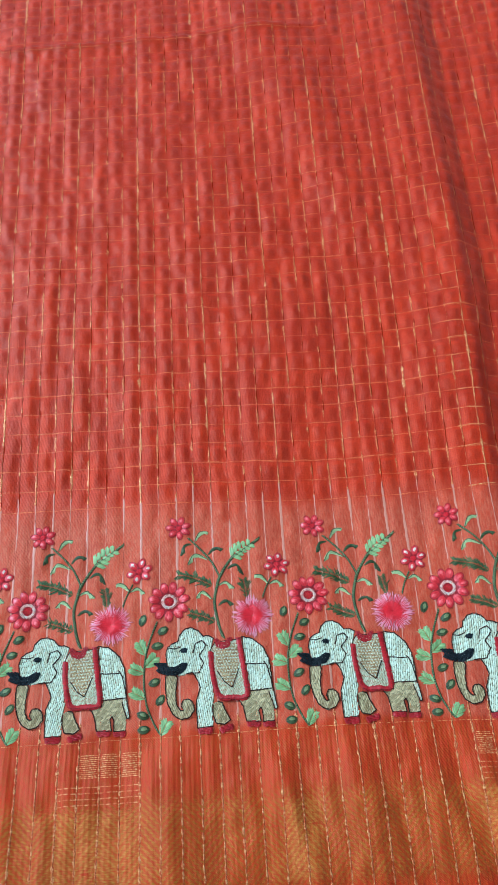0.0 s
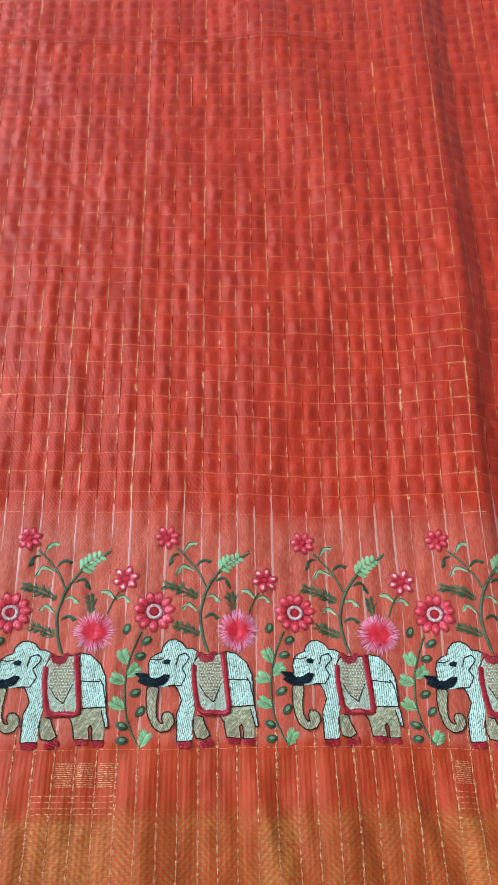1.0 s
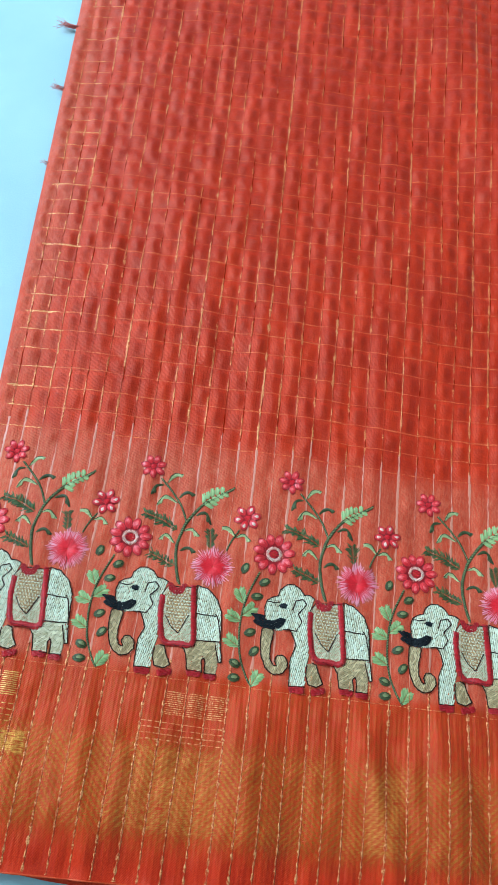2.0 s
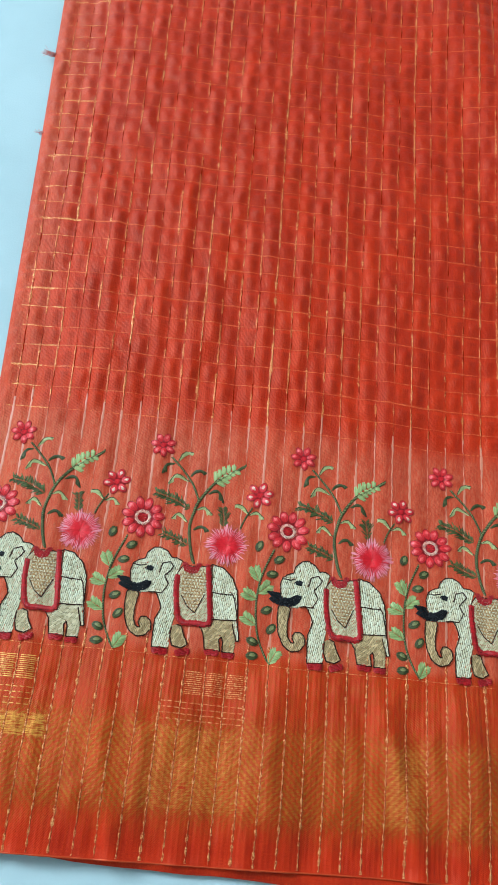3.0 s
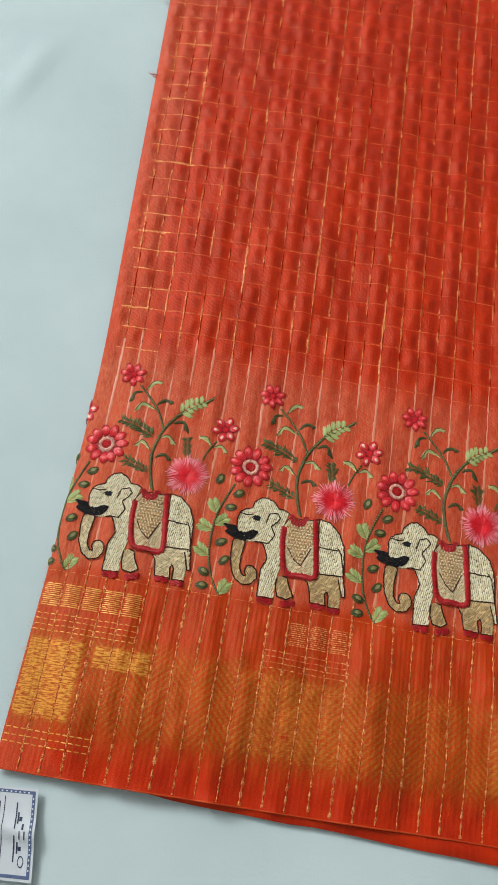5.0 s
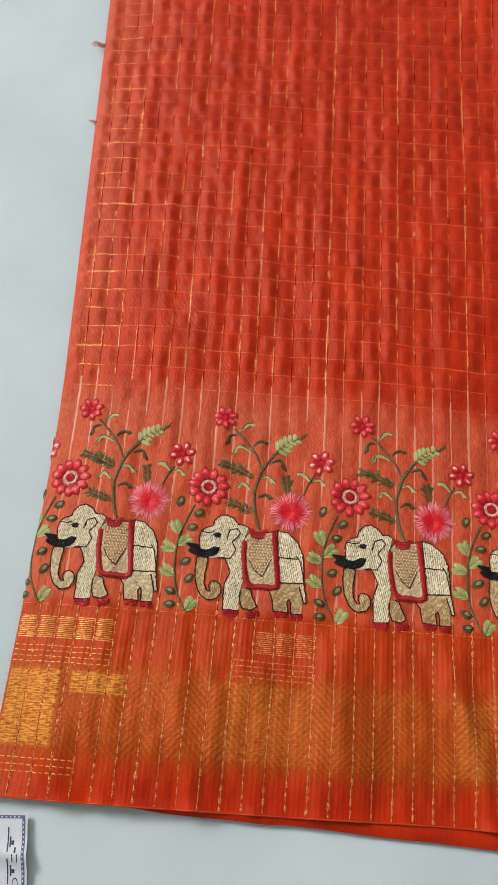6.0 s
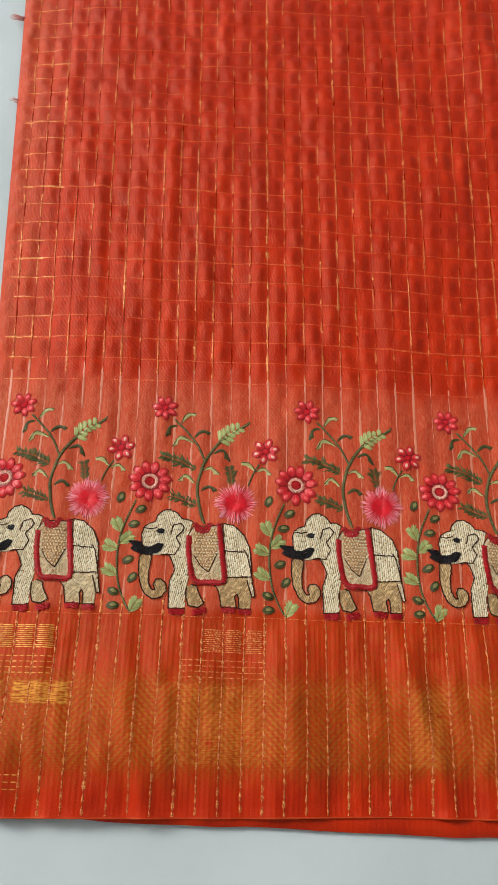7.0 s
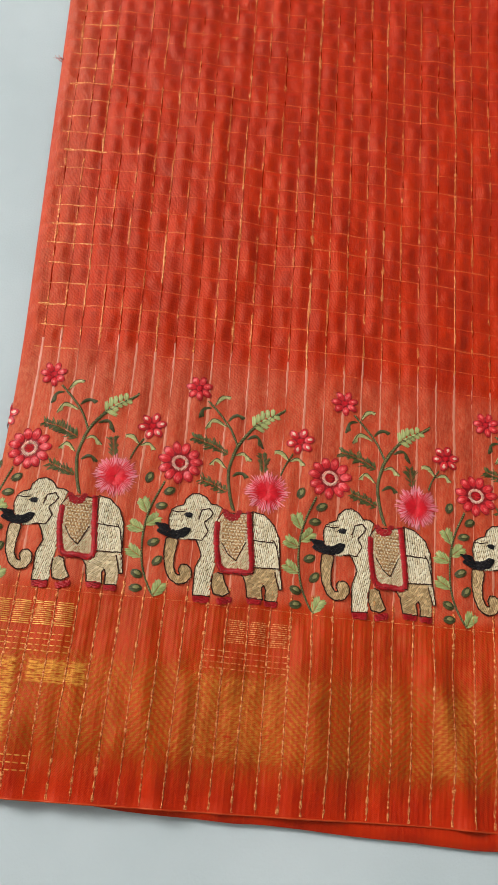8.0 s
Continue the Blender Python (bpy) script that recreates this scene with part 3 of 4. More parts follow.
def leaf(st, centre, deg, length, width, low):
    """A pointed leaf of overlapping long stitches with ragged ends."""
    ax = np.array([math.cos(radians(deg)), math.sin(radians(deg))])
    nr = np.array([-ax[1], ax[0]])
    base = np.array(centre) - ax * length / 2
    n = 15
    for i in range(n):
        t = i / (n - 1)
        for s in (1, -1):
            root = base + ax * length * t * 0.72
            l = width * (0.35 + 0.65 * math.sin(math.pi * min(0.98, 0.25 + 0.7 * t))) * rng.uniform(0.8, 1.15)
            st.add(root, root + (ax * 0.9 + nr * s * 0.75) * l * 0.95, 0.5, low, 0.24)


HEAD = [(-0.7, 95.6), (-1.2, 99.7), (-0.4, 103.2), (1.7, 105.1), (4.8, 106.2), (5.4, 109.0), (8.0, 111.8), (11.4, 112.4), (14.7, 110.8), (16.9, 108.0), (19.9, 107.9), (22.4, 106.5), (20.3, 100.4), (20.1, 95.1), (21.0, 88.3), (21.5, 77.2), (20.3, 75.0), (20.7, 65.8), (13.2, 65.5), (13.0, 71.7), (12.9, 77.8), (15.0, 83.5), (13.7, 87.4), (11.7, 90.8), (8.4, 90.3), (4.0, 89.7)]
TRUNK = [(-1.4, 90.3), (-1.6, 84.1), (-0.6, 77.3), (2.0, 71.9), (5.7, 69.6), (9.7, 70.5), (11.9, 73.6), (11.5, 76.9), (9.2, 78.8), (6.8, 78.5), (5.7, 76.2), (6.9, 73.6), (5.1, 74.0), (3.5, 76.9), (3.3, 82.5), (4.4, 89.7)]
FRONT_LEG = [(20.9, 75.9), (20.8, 70.9), (22.1, 67.1), (26.2, 66.4), (29.1, 68.3), (26.6, 72.8), (25.4, 76.3), (23.0, 76.8)]
RUMP = [(36.0, 106.5), (41.4, 105.3), (46.3, 101.0), (49.1, 94.8), (49.9, 87.0), (50.2, 81.2), (38.2, 80.7), (38.4, 88.9)]
HIND_LEGS = [(33.3, 77.0), (35.4, 74.2), (36.8, 67.0), (43.7, 66.6), (42.8, 71.7), (43.8, 73.1), (44.6, 71.2), (44.7, 66.4), (50.3, 66.4), (49.8, 81.1), (38.2, 80.7), (38.8, 77.8)]
TAIL = [(46.4, 94.0), (48.0, 91.5), (49.4, 85.9), (51.9, 72.0), (50.6, 71.7), (48.1, 79.6)]
BLANKET = [(20.3, 100.4), (22.8, 104.6), (33.1, 105.0), (36.1, 106.0), (37.4, 91.1), (38.8, 77.8), (31.1, 77.1), (23.9, 78.2)]
CENTRE = [(22.6, 102.6), (28.0, 103.6), (33.9, 103.4), (34.2, 91.6), (30.6, 82.8), (27.0, 85.3), (23.6, 90.5)]
COLLAR = [(22.3, 106.3), (23.3, 102.3), (26.6, 100.5), (30.1, 101.8), (31.5, 106.6), (29.3, 106.5), (28.0, 104.3), (25.7, 104.5), (24.2, 106.6)]
TUSK = [(-7.6, 96.6), (-1.2, 96.3), (-0.2, 94.2), (3.4, 93.9), (6.0, 95.6), (8.9, 95.9), (9.3, 94.5), (7.2, 91.2), (3.3, 89.8), (-1.0, 90.3), (-6.2, 92.6), (-4.8, 94.2)]
BORDER = [(20.8, 99.8), (21.2, 90.6), (24.2, 79.1), (31.1, 78.2), (37.6, 78.9), (36.5, 91.1), (34.4, 106.0)]
EAR = [(12.0, 100.1), (13.0, 104.5), (16.6, 105.8), (18.3, 103.5), (17.7, 102.1), (14.8, 98.7), (17.0, 95.0), (14.6, 90.6), (10.1, 90.6)]
TOE_A = [(13.1, 65.3), (17.0, 65.9), (20.6, 65.6), (20.4, 62.7), (13.7, 62.7)]
TOE_B = [(23.3, 65.0), (26.2, 66.0), (30.3, 66.6), (30.6, 64.2), (24.5, 62.5)]
TOE_C = [(36.5, 67.0), (40.2, 67.4), (43.6, 66.8), (43.3, 64.4), (37.1, 64.6)]
TOE_D = [(44.3, 66.2), (47.7, 66.5), (50.4, 66.4), (50.2, 63.8), (44.6, 64.1)]
STEM = [(27.1, 106.7), (24.8, 114.3), (23.4, 124.0), (24.6, 131.6), (26.9, 138.2), (32.3, 146.5), (37.5, 151.0), (44.4, 156.0), (47.7, 158.5)]
BRANCH = [(26.4, 138.0), (23.0, 145.6), (18.4, 152.0), (11.4, 159.5)]
S_STEM = [(47.7, 125.8), (49.7, 131.1), (52.6, 136.3)]
VINE = [(64.7, 116.2), (60.9, 106.5), (58.8, 97.7), (58.3, 87.3), (59.9, 76.2), (63.6, 67.6), (66.2, 63.6)]
LEAF_A = [(20.8, 147.5), (14.3, 150.8), (10.5, 145.4)]
LEAF_B = [(14.3, 157.7), (16.9, 162.9), (21.4, 163.3)]
LEAF_C = [(12.9, 156.4), (8.7, 155.9), (6.9, 150.3)]
LEAF_D = [(20.9, 150.0), (24.0, 154.0), (28.8, 153.1)]
LEAF_E = [(25.7, 133.1), (29.4, 135.0), (33.7, 131.4)]
LEAF_F = [(30.3, 141.7), (35.3, 144.2), (38.8, 138.1)]
LEAF_G = [(22.3, 126.2), (17.9, 130.9), (14.2, 127.5)]
LEAF_H = [(25.1, 122.6), (28.6, 125.5), (32.9, 123.1)]
LEAF_I = [(51.3, 132.9), (47.9, 137.4), (44.2, 137.5)]
LEAF_J = [(51.3, 132.7), (55.0, 134.8), (58.7, 131.7)]
FERN_A = [(22.3, 133.5), (14.5, 137.6), (5.9, 139.9)]
FERN_B = [(23.4, 115.0), (18.0, 117.5), (11.6, 119.7)]
FERN_C = [(39.7, 126.1), (39.3, 130.5), (38.5, 134.8)]
SPRIG = [(33.5, 148.8), (37.4, 152.6), (42.1, 155.1)]
FLOWERS = [(6.2, 165.6), (0.7, 126.4), (55.9, 143.4), (42.0, 116.7)]
RADII = [(12.9, 165.8), (11.1, 126.7), (62.9, 143.6), (52.0, 117.0)]
EYE = [(7.6, 101.7)]
LEAVES = [(56.9, 104.6), (62.1, 97.8), (54.4, 93.8), (55.0, 82.4), (68.1, 67.2)]
BUDS = [(57.6, 117.8), (63.3, 87.5), (66.0, 79.2), (57.9, 72.6), (58.3, 66.3), (67.5, 111.9), (64.8, 104.6)]
BODY_LINES = [(36.9, 93.2), (46.6, 92.8)]
BROW = [(-0.4, 102.9), (3.0, 102.5), (5.8, 103.3)]


def inside(poly, p):
    """Whether the point lies within the closed outline."""
    odd = False
    for (ax, ay), (bx, by) in zip(poly, poly[1:] + poly[:1]):
        if (ay > p[1]) != (by > p[1]) and p[0] < ax + (p[1] - ay) / (by - ay) * (bx - ax):
            odd = not odd
    return odd


def elephant_motif(o, limb):
    st = Stitches(o)
    fill(st, HEAD, 78, 2.8, 0.80, 0.24, gap=1.10)
    fill(st, RUMP, 84, 2.8, 0.80, 0.24, gap=1.10)
    body = st.build("elephant_motif", CREAM, saree, "cream satin-stitched elephant in the embroidered row")
    # dark layer seen through the gaps, as painted shade between the cream stitches
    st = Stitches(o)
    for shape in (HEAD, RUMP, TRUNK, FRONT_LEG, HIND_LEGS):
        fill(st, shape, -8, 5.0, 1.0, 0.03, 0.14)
    st.build("shade_underlay", UNDER, body)
    for name, shape, deg, mat, label in (("trunk", TRUNK, 70, limb, "beige curled trunk in fill stitch"), ("front_leg", FRONT_LEG, 62, limb, "beige raised front leg"),
                                         ("hind_leg", HIND_LEGS[:6] + HIND_LEGS[10:], 35, limb, "beige hind leg in slanted stitch"), ("hind_leg", HIND_LEGS[5:11], 55, limb, "beige hind leg in slanted stitch"), ("tail", TAIL, 98, CREAM, ""),
                                         ("blanket", BLANKET, 60, BEIGE, "beige saddle blanket"), ("blanket_centre", CENTRE, 20, TAN, "gold-brown pointed blanket centre"),
                                         ("tusk", TUSK, 10, BLACK, "black satin-stitched tusk and mouth")):
        st = Stitches(o)
        low = {"blanket": 0.35, "blanket_centre": 0.52, "tusk": 0.60, "tail": 0.25}.get(name, 0.2)
        fill(st, shape, deg, 1.0 if mat is TAN else 2.4, {TAN: 0.58, BLACK: 0.5}.get(mat, 0.72), low, gap=0.75 if mat is BLACK else 1.06)
        st.build(name, mat, body, label)
    st = Stitches(o)
    for r in range(14):
        for q in range(9):
            p = np.array((22.4 + 1.45 * q + 0.7 * (r % 2), 83.0 + 1.5 * r))
            if inside(CENTRE, p):
                a = radians(rng.choice((12, 100)) + rng.gauss(0, 8))
                w = np.array((math.cos(a), math.sin(a))) * 0.72
                st.add(p - w, p + w, 0.62, 0.72, 0.28)
    st.build("basket_stitch", CREAM, body, "cream basket stitches over the blanket centre")
    st = Stitches(o)
    rope(st, smooth_path(BORDER, 0.42), 1.7, 0.66, 0.30, 82, 0.55)
    st.build("blanket_border", RED, body, "red satin-stitched blanket border")
    st = Stitches(o)
    fill(st, COLLAR, 80, 3.4, 0.5, 0.80)
    st.build("collar", RED, body)
    for toe in (TOE_A, TOE_B, TOE_C, TOE_D):
        st = Stitches(o)
        fill(st, toe, 4, 3.6, 0.55, 0.45)
        st.build("toe", RED, body, "dark red satin-stitched toes")
    st = Stitches(o)
    for shape in (HEAD[:12], HEAD[17:25], TRUNK, FRONT_LEG, RUMP[:6], HIND_LEGS[:9], TAIL, EAR, BROW, BODY_LINES, HIND_LEGS[9:11]):
        backstitch(st, [tuple(p) for p in (rounded(shape) if len(shape) > 12 else shape)], 0.56, 0.60)
    backstitch(st, CENTRE[3:], 0.5, 0.80)
    backstitch(st, BLANKET, 0.5, 0.7, True)
    st.build("outline", BROWN, body, "dark brown running-stitch outline")
    st = Stitches(o)
    ex, ey = EYE[0]
    for i in range(7):
        st.add((ex - 1.5 + 0.4 * i, ey - 1.2 - 0.05 * i), (ex - 1.1 + 0.4 * i, ey + 1.1 - 0.05 * i), 0.6, 0.66, 0.25)
    st.add((ex - 2.5, ey - 0.6), (ex - 0.6, ey + 1.1), 0.5, 0.66, 0.25)
    st.add((ex - 0.6, ey + 1.2), (ex + 2.1, ey + 0.2), 0.5, 0.66, 0.25)
    st.build("eye", BLACK, body)
    return body


def round_flower(o, centre, radius, petals, plump, highlight_mat, name, turn):
    """Padded petals, each with its satin highlight painted in paler stitches within a red satin rim."""
    st = Stitches(o)
    c = np.array(centre)
    n = round(radius * 6)
    for i in range(n):
        a = 2 * math.pi * i / n
        w = np.array([math.cos(a), math.sin(a)])
        st.add(c + w * radius * 0.12, c + w * radius * rng.uniform(0.66, 0.80), 0.75, 0.02, 0.12)
    core = st.build(name, MAROON, saree, "padded red satin-stitched flower")
    st = Stitches(o)
    for i in range(18):
        a = i * 2.4
        r = radius * 0.2 * math.sqrt((i + 0.5) / 18)
        p = c + np.array([math.cos(a), math.sin(a)]) * r
        st.add(p - (0.6, 0.25), p + (0.6, 0.25), 0.5, 0.3, 0.3)
    st.build("flower_eye", SCARLET, core)
    big = petals > 8
    for i in range(petals):
        a = turn + 360 * i / petals + rng.gauss(0, 2)
        way = np.array([math.cos(radians(a)), math.sin(radians(a))])
        side = np.array([-way[1], way[0]])
        inner = 0.42 if big else 0.24
        mid, long = c + way * radius * (inner + 1) / 2, radius * (1 - inner) * rng.uniform(0.94, 1.06)
        st = Stitches(o)
        padded(st, mid, a, long, plump, 0.14, 0.62)
        petal = st.build("petal", ROSE, core)
        # highlight on the padded petal, put into the colour
        st = Stitches(o)
        padded(st, mid + way * 0.05 * radius, a + rng.gauss(0, 5), long * 0.56, plump * 0.42, 0.52, 0.36, 0.40)
        st.build("petal_highlight", highlight_mat, petal, "paler stitches painting the satin highlight on the petal")
        st = Stitches(o)
        ring = [mid + way * math.cos(t) * long * 0.5 + side * math.sin(t) * plump * 0.5 for t in np.linspace(0.0, 6.283, 14)]
        backstitch(st, [tuple(p) for p in ring], 0.46, 0.30, length=0.9)
        st.build("petal_rim", RED, petal, "dark red satin rim")
    if big:
        ring = Stitches(o)
        for i in range(34):
            a = 2 * math.pi * i / 34
            w = np.array([math.cos(a), math.sin(a)])
            ring.add(c + w * radius * 0.22, c + w * radius * 0.39, 0.5, 0.32, 0.3)
        ring.build("ring", BLUSH, core, "pale ring round the flower centre")
    return core


def shaggy_flower(o, centre, radius):
    c = np.array(centre)
    st = Stitches(o)
    for i in range(250):
        a = 2 * math.pi * i / 250 + rng.gauss(0, 0.03)
        w = np.array([math.cos(a), math.sin(a)])
        lobes = 0.96 + 0.04 * math.cos(8 * a)
        st.add(c + w * radius * rng.uniform(0.30, 0.62), c + w * radius * lobes * rng.uniform(0.70, 1.12), 0.42, 0.15 + rng.uniform(0, 0.15), 0.22)
    bloom = st.build("pink_flower", PINK, saree, "shaggy pink flower in long radial stitches")
    st = Stitches(o)
    for i in range(240):
        a = 2.399 * i
        w = np.array([math.cos(a), math.sin(a)])
        st.add(c + w * radius * rng.uniform(0.0, 0.2), c + w * radius * rng.uniform(0.48, 0.90), 0.44, 0.34 + rng.uniform(0, 0.12), 0.2)
    st.build("flower_centre", SCARLET, bloom, "red flower centre")
    return bloom


def flowering_stem(o):
    st = Stitches(o)
    rope(st, smooth_path(STEM, 0.4), 1.45, 0.12)
    rope(st, smooth_path(BRANCH, 0.4), 1.0, 0.12)
    rope(st, smooth_path(S_STEM, 0.4), 0.7, 0.12)
    for shape in (LEAF_A, LEAF_B, LEAF_E, LEAF_G, LEAF_I, LEAF_J):
        backstitch(st, [tuple(p) for p in smooth_path(shape, 1.1)], 0.42, 0.36)
    stem = st.build("stem", GREEN, saree, "dark green rope-stitched stem")
    st = Stitches(o)
    for line, w in ((STEM, 0.9), (BRANCH, 0.6), (S_STEM, 0.4)):
        rope(st, smooth_path(line, 1.1), w, 0.36, 0.26, -40, 0.42)
    st.build("stem_twist", MOSS, stem, "lighter moss green twist along the stem")
    for shape, mat in ((LEAF_A, LEAFY), (LEAF_B, LEAFY), (LEAF_C, GREEN), (LEAF_D, GREEN), (LEAF_E, LEAFY), (LEAF_F, GREEN), (LEAF_G, LEAFY), (LEAF_H, GREEN), (LEAF_I, LEAFY), (LEAF_J, LEAFY)):
        st = Stitches(o)
        crescent(st, shape, 2.9, 0.12)
        st.build("leaf", mat, stem)
    for shape, reach, mat in ((FERN_A, 2.3, OLIVE), (FERN_B, 2.1, OLIVE), (FERN_C, 2.0, OLIVE)):
        st = Stitches(o)
        fern(st, shape, reach * 1.6, 0.60, 0.1, 0.80)
        st.build("fern_leaf", mat, stem, "olive fern leaf in short spiky stitches")
    path = smooth_path(SPRIG, 2.3)
    way = path[-1] - path[0]
    way = way / np.hypot(*way)
    side = np.array([-way[1], way[0]])
    for i, p in enumerate(path):
        for s in (1, -1):
            st = Stitches(o)
            l = (5.6 - 0.5 * i) * rng.uniform(0.85, 1.1)
            for k in range(3):
                root = p + way * (k - 1) * 0.5
                st.add(root, root + (way * 0.55 + side * s * (0.95 - 0.16 * k)) * l * (1.1 - 0.15 * abs(k - 1)), 0.95, 0.2 + 0.03 * k, 0.3)
            st.build("leaflet", LIME, stem, "bright green leaflet")
    return stem


def vine(o):
    st = Stitches(o)
    rope(st, smooth_path(VINE, 0.4), 0.9, 0.12)
    twist = Stitches(o)
    rope(twist, smooth_path(VINE, 1.2), 0.6, 0.36, 0.24, -40, 0.40)
    stalk = st.build("vine", GREEN, saree, "dark green climbing vine between two elephants")
    twist.build("vine_twist", MOSS, stalk)
    for (cx, cy), deg in zip(LEAVES, (115, 40, 160, 150, 62)):
        st = Stitches(o)
        leaf(st, (cx, cy), deg, 9.0, 4.2, 0.12)
        st.build("leaf", LIME, stalk)
    for (cx, cy), deg in zip(BUDS, (70, 25, 50, -20, 5, 30, 10)):
        st = Stitches(o)
        padded(st, (cx, cy), deg, 6.4, 3.6, 0.12, 0.6)
        bud = st.build("bud", GREEN, stalk, "padded dark green bud")
        st = Stitches(o)
        padded(st, (cx + 0.2, cy + 0.3), deg, 3.6, 1.5, 0.62, 0.2, 0.36)
        st.build("bud_heart", MOSS, bud)
    return stalk


def gold_patch(c, v0, v1, top):
    """Gold weft laid in one cell between two warp threads, c counted in warp steps; top: how wide it is at its upper edge."""
    mid = (WARP0 + (c + 0.5) * WARP) * 1000
    st = Stitches(0.0)
    n = round((v1 - v0) / 0.00085)
    for i in range(n):
        y = (v0 + (v1 - v0) * (i + 0.5) / n) * 1000
        w = 0.50 * WARP * 1000 * (1 + (top - 1) * i / n) * rng.uniform(0.78, 1.04)
        cut = rng.uniform(-0.5, 0.5) * w
        st.add((mid - w, y), (mid + cut, y + rng.gauss(0, 0.08)), 0.46, 0.09, 0.10)
        st.add((mid + cut - 0.2, y), (mid + w, y + rng.gauss(0, 0.08)), 0.46, 0.09, 0.10)
    tagged(st.build("gold_patch", ZARI_YARN if c < -5 else GILT, saree), "gold weft floats in the border", kind="stuff")


for c in (-15, -14, -13, -12, -11, -3, -2, -1, 17):
    gold_patch(c, 0.0468, 0.0572, 0.90)
for rows, cells in (((0.0362, 0.0386, 0.0410, 0.0434), (-15, -14, -13, -12, -11, -4, -3, -2, -1, 17)), ((-0.0032, -0.0056, -0.0080), (-15, -14, -13, -12))):
    for c in cells:
        st = Stitches(0.0)
        for v in rows:
            for k in range(3):
                a = (WARP0 + (c + k / 3) * WARP) * 1000
                st.add((a + 0.3, v * 1000), (a + 2.7, v * 1000 + rng.gauss(0, 0.08)), 0.44, 0.10, 0.12)
        tagged(st.build("dashed_weave", ZARI_YARN if c < -5 else GILT, saree), "dashed gold weft in the border", kind="stuff")

(tx, ty), (dx, dy), (sx, sy), (px, py) = FLOWERS
for i in range(0, 7):
    o = 0.0200 + PITCH * (i - 1)
    vine(o)
    round_flower(o, (sx, sy), 6.8, 6, 3.5, BLUSH, "red_flower", 15)
    if i == 0:
        continue
    elephant_motif(o, BEIGE if i == 1 else GOLDEN)
    flowering_stem(o)
    round_flower(o, (tx, ty), 6.5, 7, 3.1, ROSE_HIGHLIGHT, "red_flower", 20)
    round_flower(o, (dx, dy), 10.4, 11, 3.9, ROSE_HIGHLIGHT, "daisy", 8)
    shaggy_flower(o, (px, py), 10.2)


# -- loose threads at the folded side --


def hair(pts, r):
    """A thin three-sided tube through points."""
    verts, faces = [], []
    for i, p in enumerate(pts):
        for k in range(3):
            a = 2.094 * k
            s = r * (1 - 0.6 * i / len(pts))
            verts.append((p[0], p[1] + s * math.cos(a), max(0.0003, p[2] + s * math.sin(a))))
    for i in range(len(pts) - 1):
        for k in range(3):
            q = 3 * i + k
            e = 3 * i + (k + 1) % 3
            faces.append((q, e, e + 3, q + 3))
    return verts, faces


for v, reach, count in ((0.444, 0.011, 20), (0.371, 0.007, 9), (0.512, 0.018, 34), (0.566, 0.017, 26)):
    base = surf(EDGE, v, 0.0)
    V, F = [], []
    for i in range(count):
        l, a = reach * rng.uniform(0.5, 1.05), rng.gauss(0.25, 0.22)
        pts = [(base[0] + 0.002 - l * t, base[1] + rng.uniform(-0.0003, 0.0003) + l * t * math.sin(a) * t + 0.0006 * math.sin(5 * t + i), 0.0022 + 0.001 * math.sin(3 * t + i)) for t in np.linspace(0, 1, 7)]
        hv, hf = hair(pts, 0.00023)
        F += [tuple(q + len(V) for q in f) for f in hf]
        V += hv
    mesh_object("loose_threads", V, F, FRAY, saree, "frayed pale rose threads sticking out of the fold")

V, F = [], []
for i in range(70):
    v = -0.014 + 0.080 * rng.random()
    base = surf(EDGE, v, 0.0)
    l, a = rng.uniform(0.0008, 0.0028), rng.gauss(0, 0.7)
    pts = [(base[0] + 0.0008 - l * t, base[1] + l * t * math.sin(a), 0.0018 + 0.0008 * math.sin(2 * t + i)) for t in np.linspace(0, 1, 4)]
    hv, hf = hair(pts, 0.00009)
    F += [tuple(q + len(V) for q in f) for f in hf]
    V += hv
mesh_object("edge_fuzz", V, F, FUZZ, saree, "short pale fuzz along the folded side of the border")

# -- the paper label --
PAPER = Graph("label_paper")
PAPER.bump(PAPER.noise(PAPER.obj(), 700.0), 0.1, 0.0005)
PAPER = PAPER.set(Base_Color=(0.70, 0.72, 0.77), Roughness=0.5)
INK = thread("blue_ink", (0.08, 0.11, 0.22), (0.13, 0.17, 0.32), 0.5, sheen=0.0)
INK_DARK = thread("dark_ink", (0.02, 0.025, 0.06), (0.05, 0.06, 0.12), 0.5, sheen=0.0)


def label_point(a, b, dz=0.0):
    """a: metres from the label's side edge inwards, b: down from its top edge."""
    x = 0.0288 + 0.0060 * b / 0.032 - a
    y = -0.0262 - b - 0.0015 * a / 0.02
    z = 0.0006 + 0.0021 * np.exp(-((b - 0.0165 + 0.10 * a) / 0.0036) ** 2) + 0.0006 * np.exp(-(a / 0.006) ** 2) + dz
    return x, y, z


def label_patch(name, a0, a1, b0, b1, dz, material, parent, nb=24, na=8):
    A, B = np.meshgrid(np.linspace(a0, a1, na), np.linspace(b0, b1, nb))
    P = np.stack(label_point(A, B, dz), -1).reshape(-1, 3)
    return mesh_object(name, P.tolist(), grid_faces(nb, na).tolist(), material, parent)


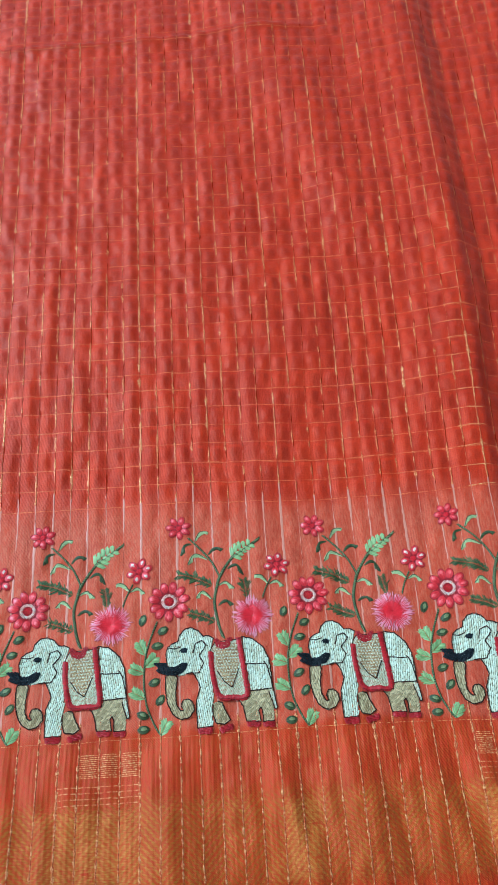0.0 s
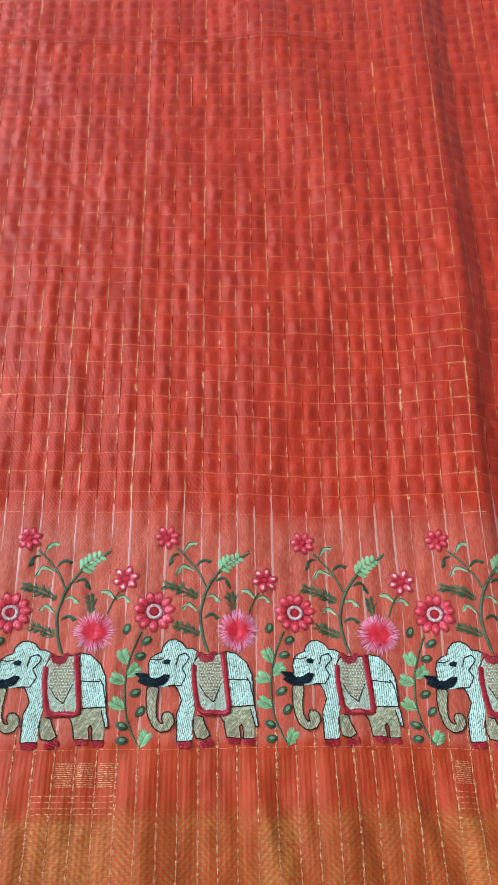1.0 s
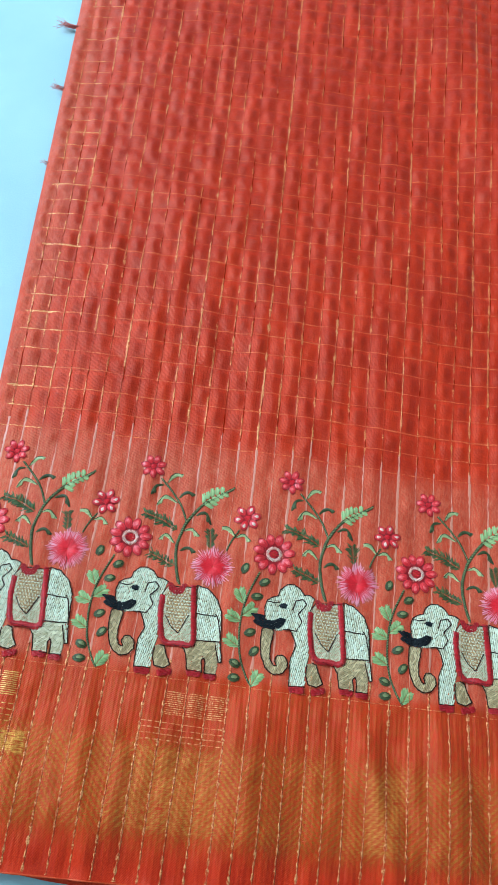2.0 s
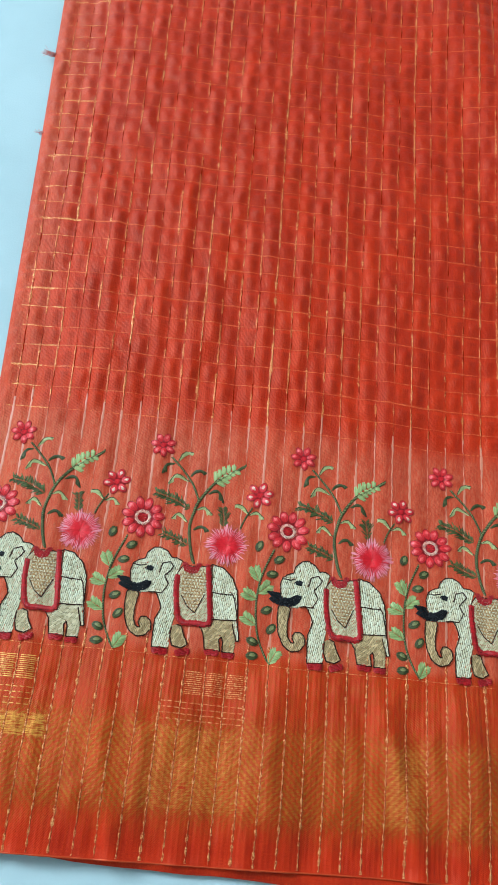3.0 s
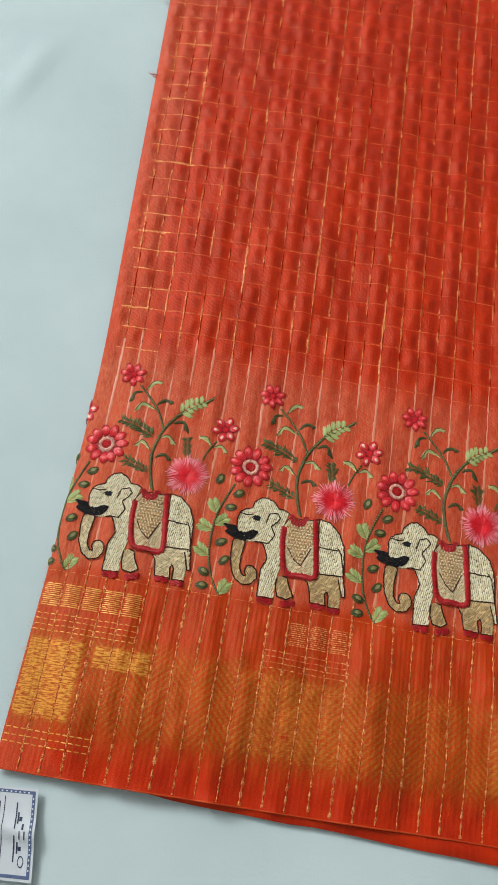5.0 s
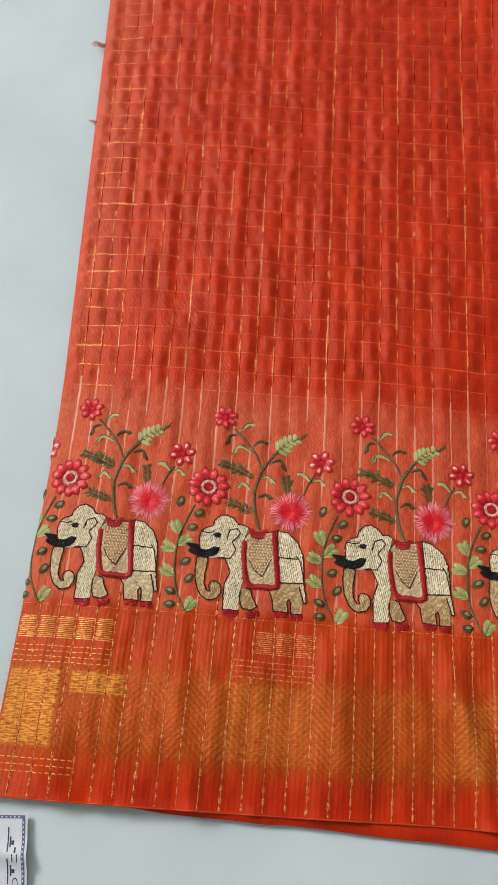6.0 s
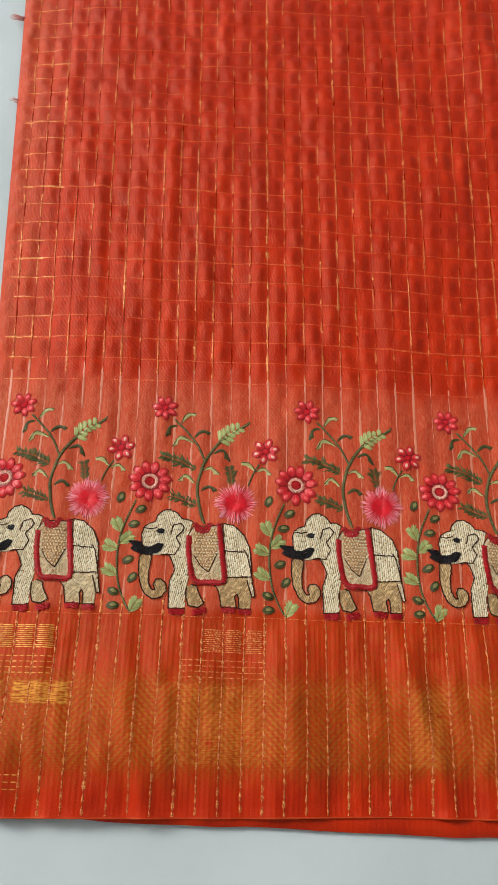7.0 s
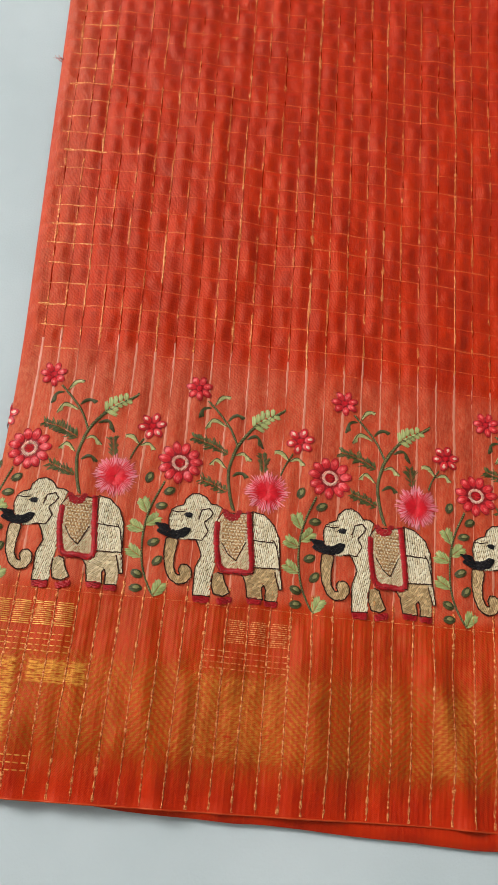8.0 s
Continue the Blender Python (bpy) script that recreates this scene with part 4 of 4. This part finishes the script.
tag = tagged(new("paper_label"), "white paper label with blue printed border on the sheet", "label")
label_patch("paper", 0.0, 0.060, 0.0, 0.033, 0.0, PAPER, tag, 40, 24)
label_patch("border_stripe", 0.0010, 0.0022, 0.0010, 0.032, 0.0001, INK, tag, 40, 3)
label_patch("border_stripe", 0.0022, 0.058, 0.0010, 0.0022, 0.0001, INK, tag, 3, 24)
label_patch("border_stripe", 0.0022, 0.058, 0.0308, 0.0320, 0.0001, INK, tag, 3, 24)
label_patch("frame_line", 0.0130, 0.0133, 0.0035, 0.0295, 0.0001, INK_DARK, tag, 30, 2)
for i in range(15):
    label_patch("white_dot", 0.0014, 0.0019, 0.0034 + 0.0018 * i, 0.0041 + 0.0018 * i, 0.0002, PAPER, tag, 3, 2)
for i in range(22):
    label_patch("white_dot", 0.0034 + 0.0018 * i, 0.0041 + 0.0018 * i, 0.0014, 0.0019, 0.0002, PAPER, tag, 2, 3)
for a, b, da, db in ((0.0118, 0.0055, 0.0005, 0.021), (0.0108, 0.009, 0.0006, 0.004), (0.0095, 0.0105, 0.0012, 0.0016), (0.0085, 0.013, 0.0008, 0.002),
                     (0.0105, 0.0195, 0.0006, 0.004), (0.0092, 0.021, 0.0012, 0.0015), (0.0098, 0.0155, 0.0004, 0.003), (0.0078, 0.0155, 0.0004, 0.003),
                     (0.0205, 0.0055, 0.0006, 0.0042), (0.0188, 0.0055, 0.0006, 0.0042), (0.0200, 0.0110, 0.0022, 0.0006), (0.0200, 0.0135, 0.0020, 0.0006),
                     (0.0250, 0.0060, 0.0007, 0.018), (0.0300, 0.0060, 0.0007, 0.020)):
    label_patch("printed_bar", a - 0.004, a - 0.004 + da, b, b + db, 0.0001, INK_DARK, tag, 8, 3)
ring_v, ring_f = [], []
for i in range(24):
    t = 2 * math.pi * i / 24
    for r in (1.0, 0.78):
        ring_v.append([float(q) for q in label_point(0.0050 + 0.0012 * r * math.cos(t), 0.0262 + 0.0021 * r * math.sin(t), 0.0001)])
    ring_f.append((2 * i, 2 * i + 1, (2 * i + 3) % 48, (2 * i + 2) % 48))
mesh_object("oval_ring", ring_v, ring_f, INK_DARK, tag)
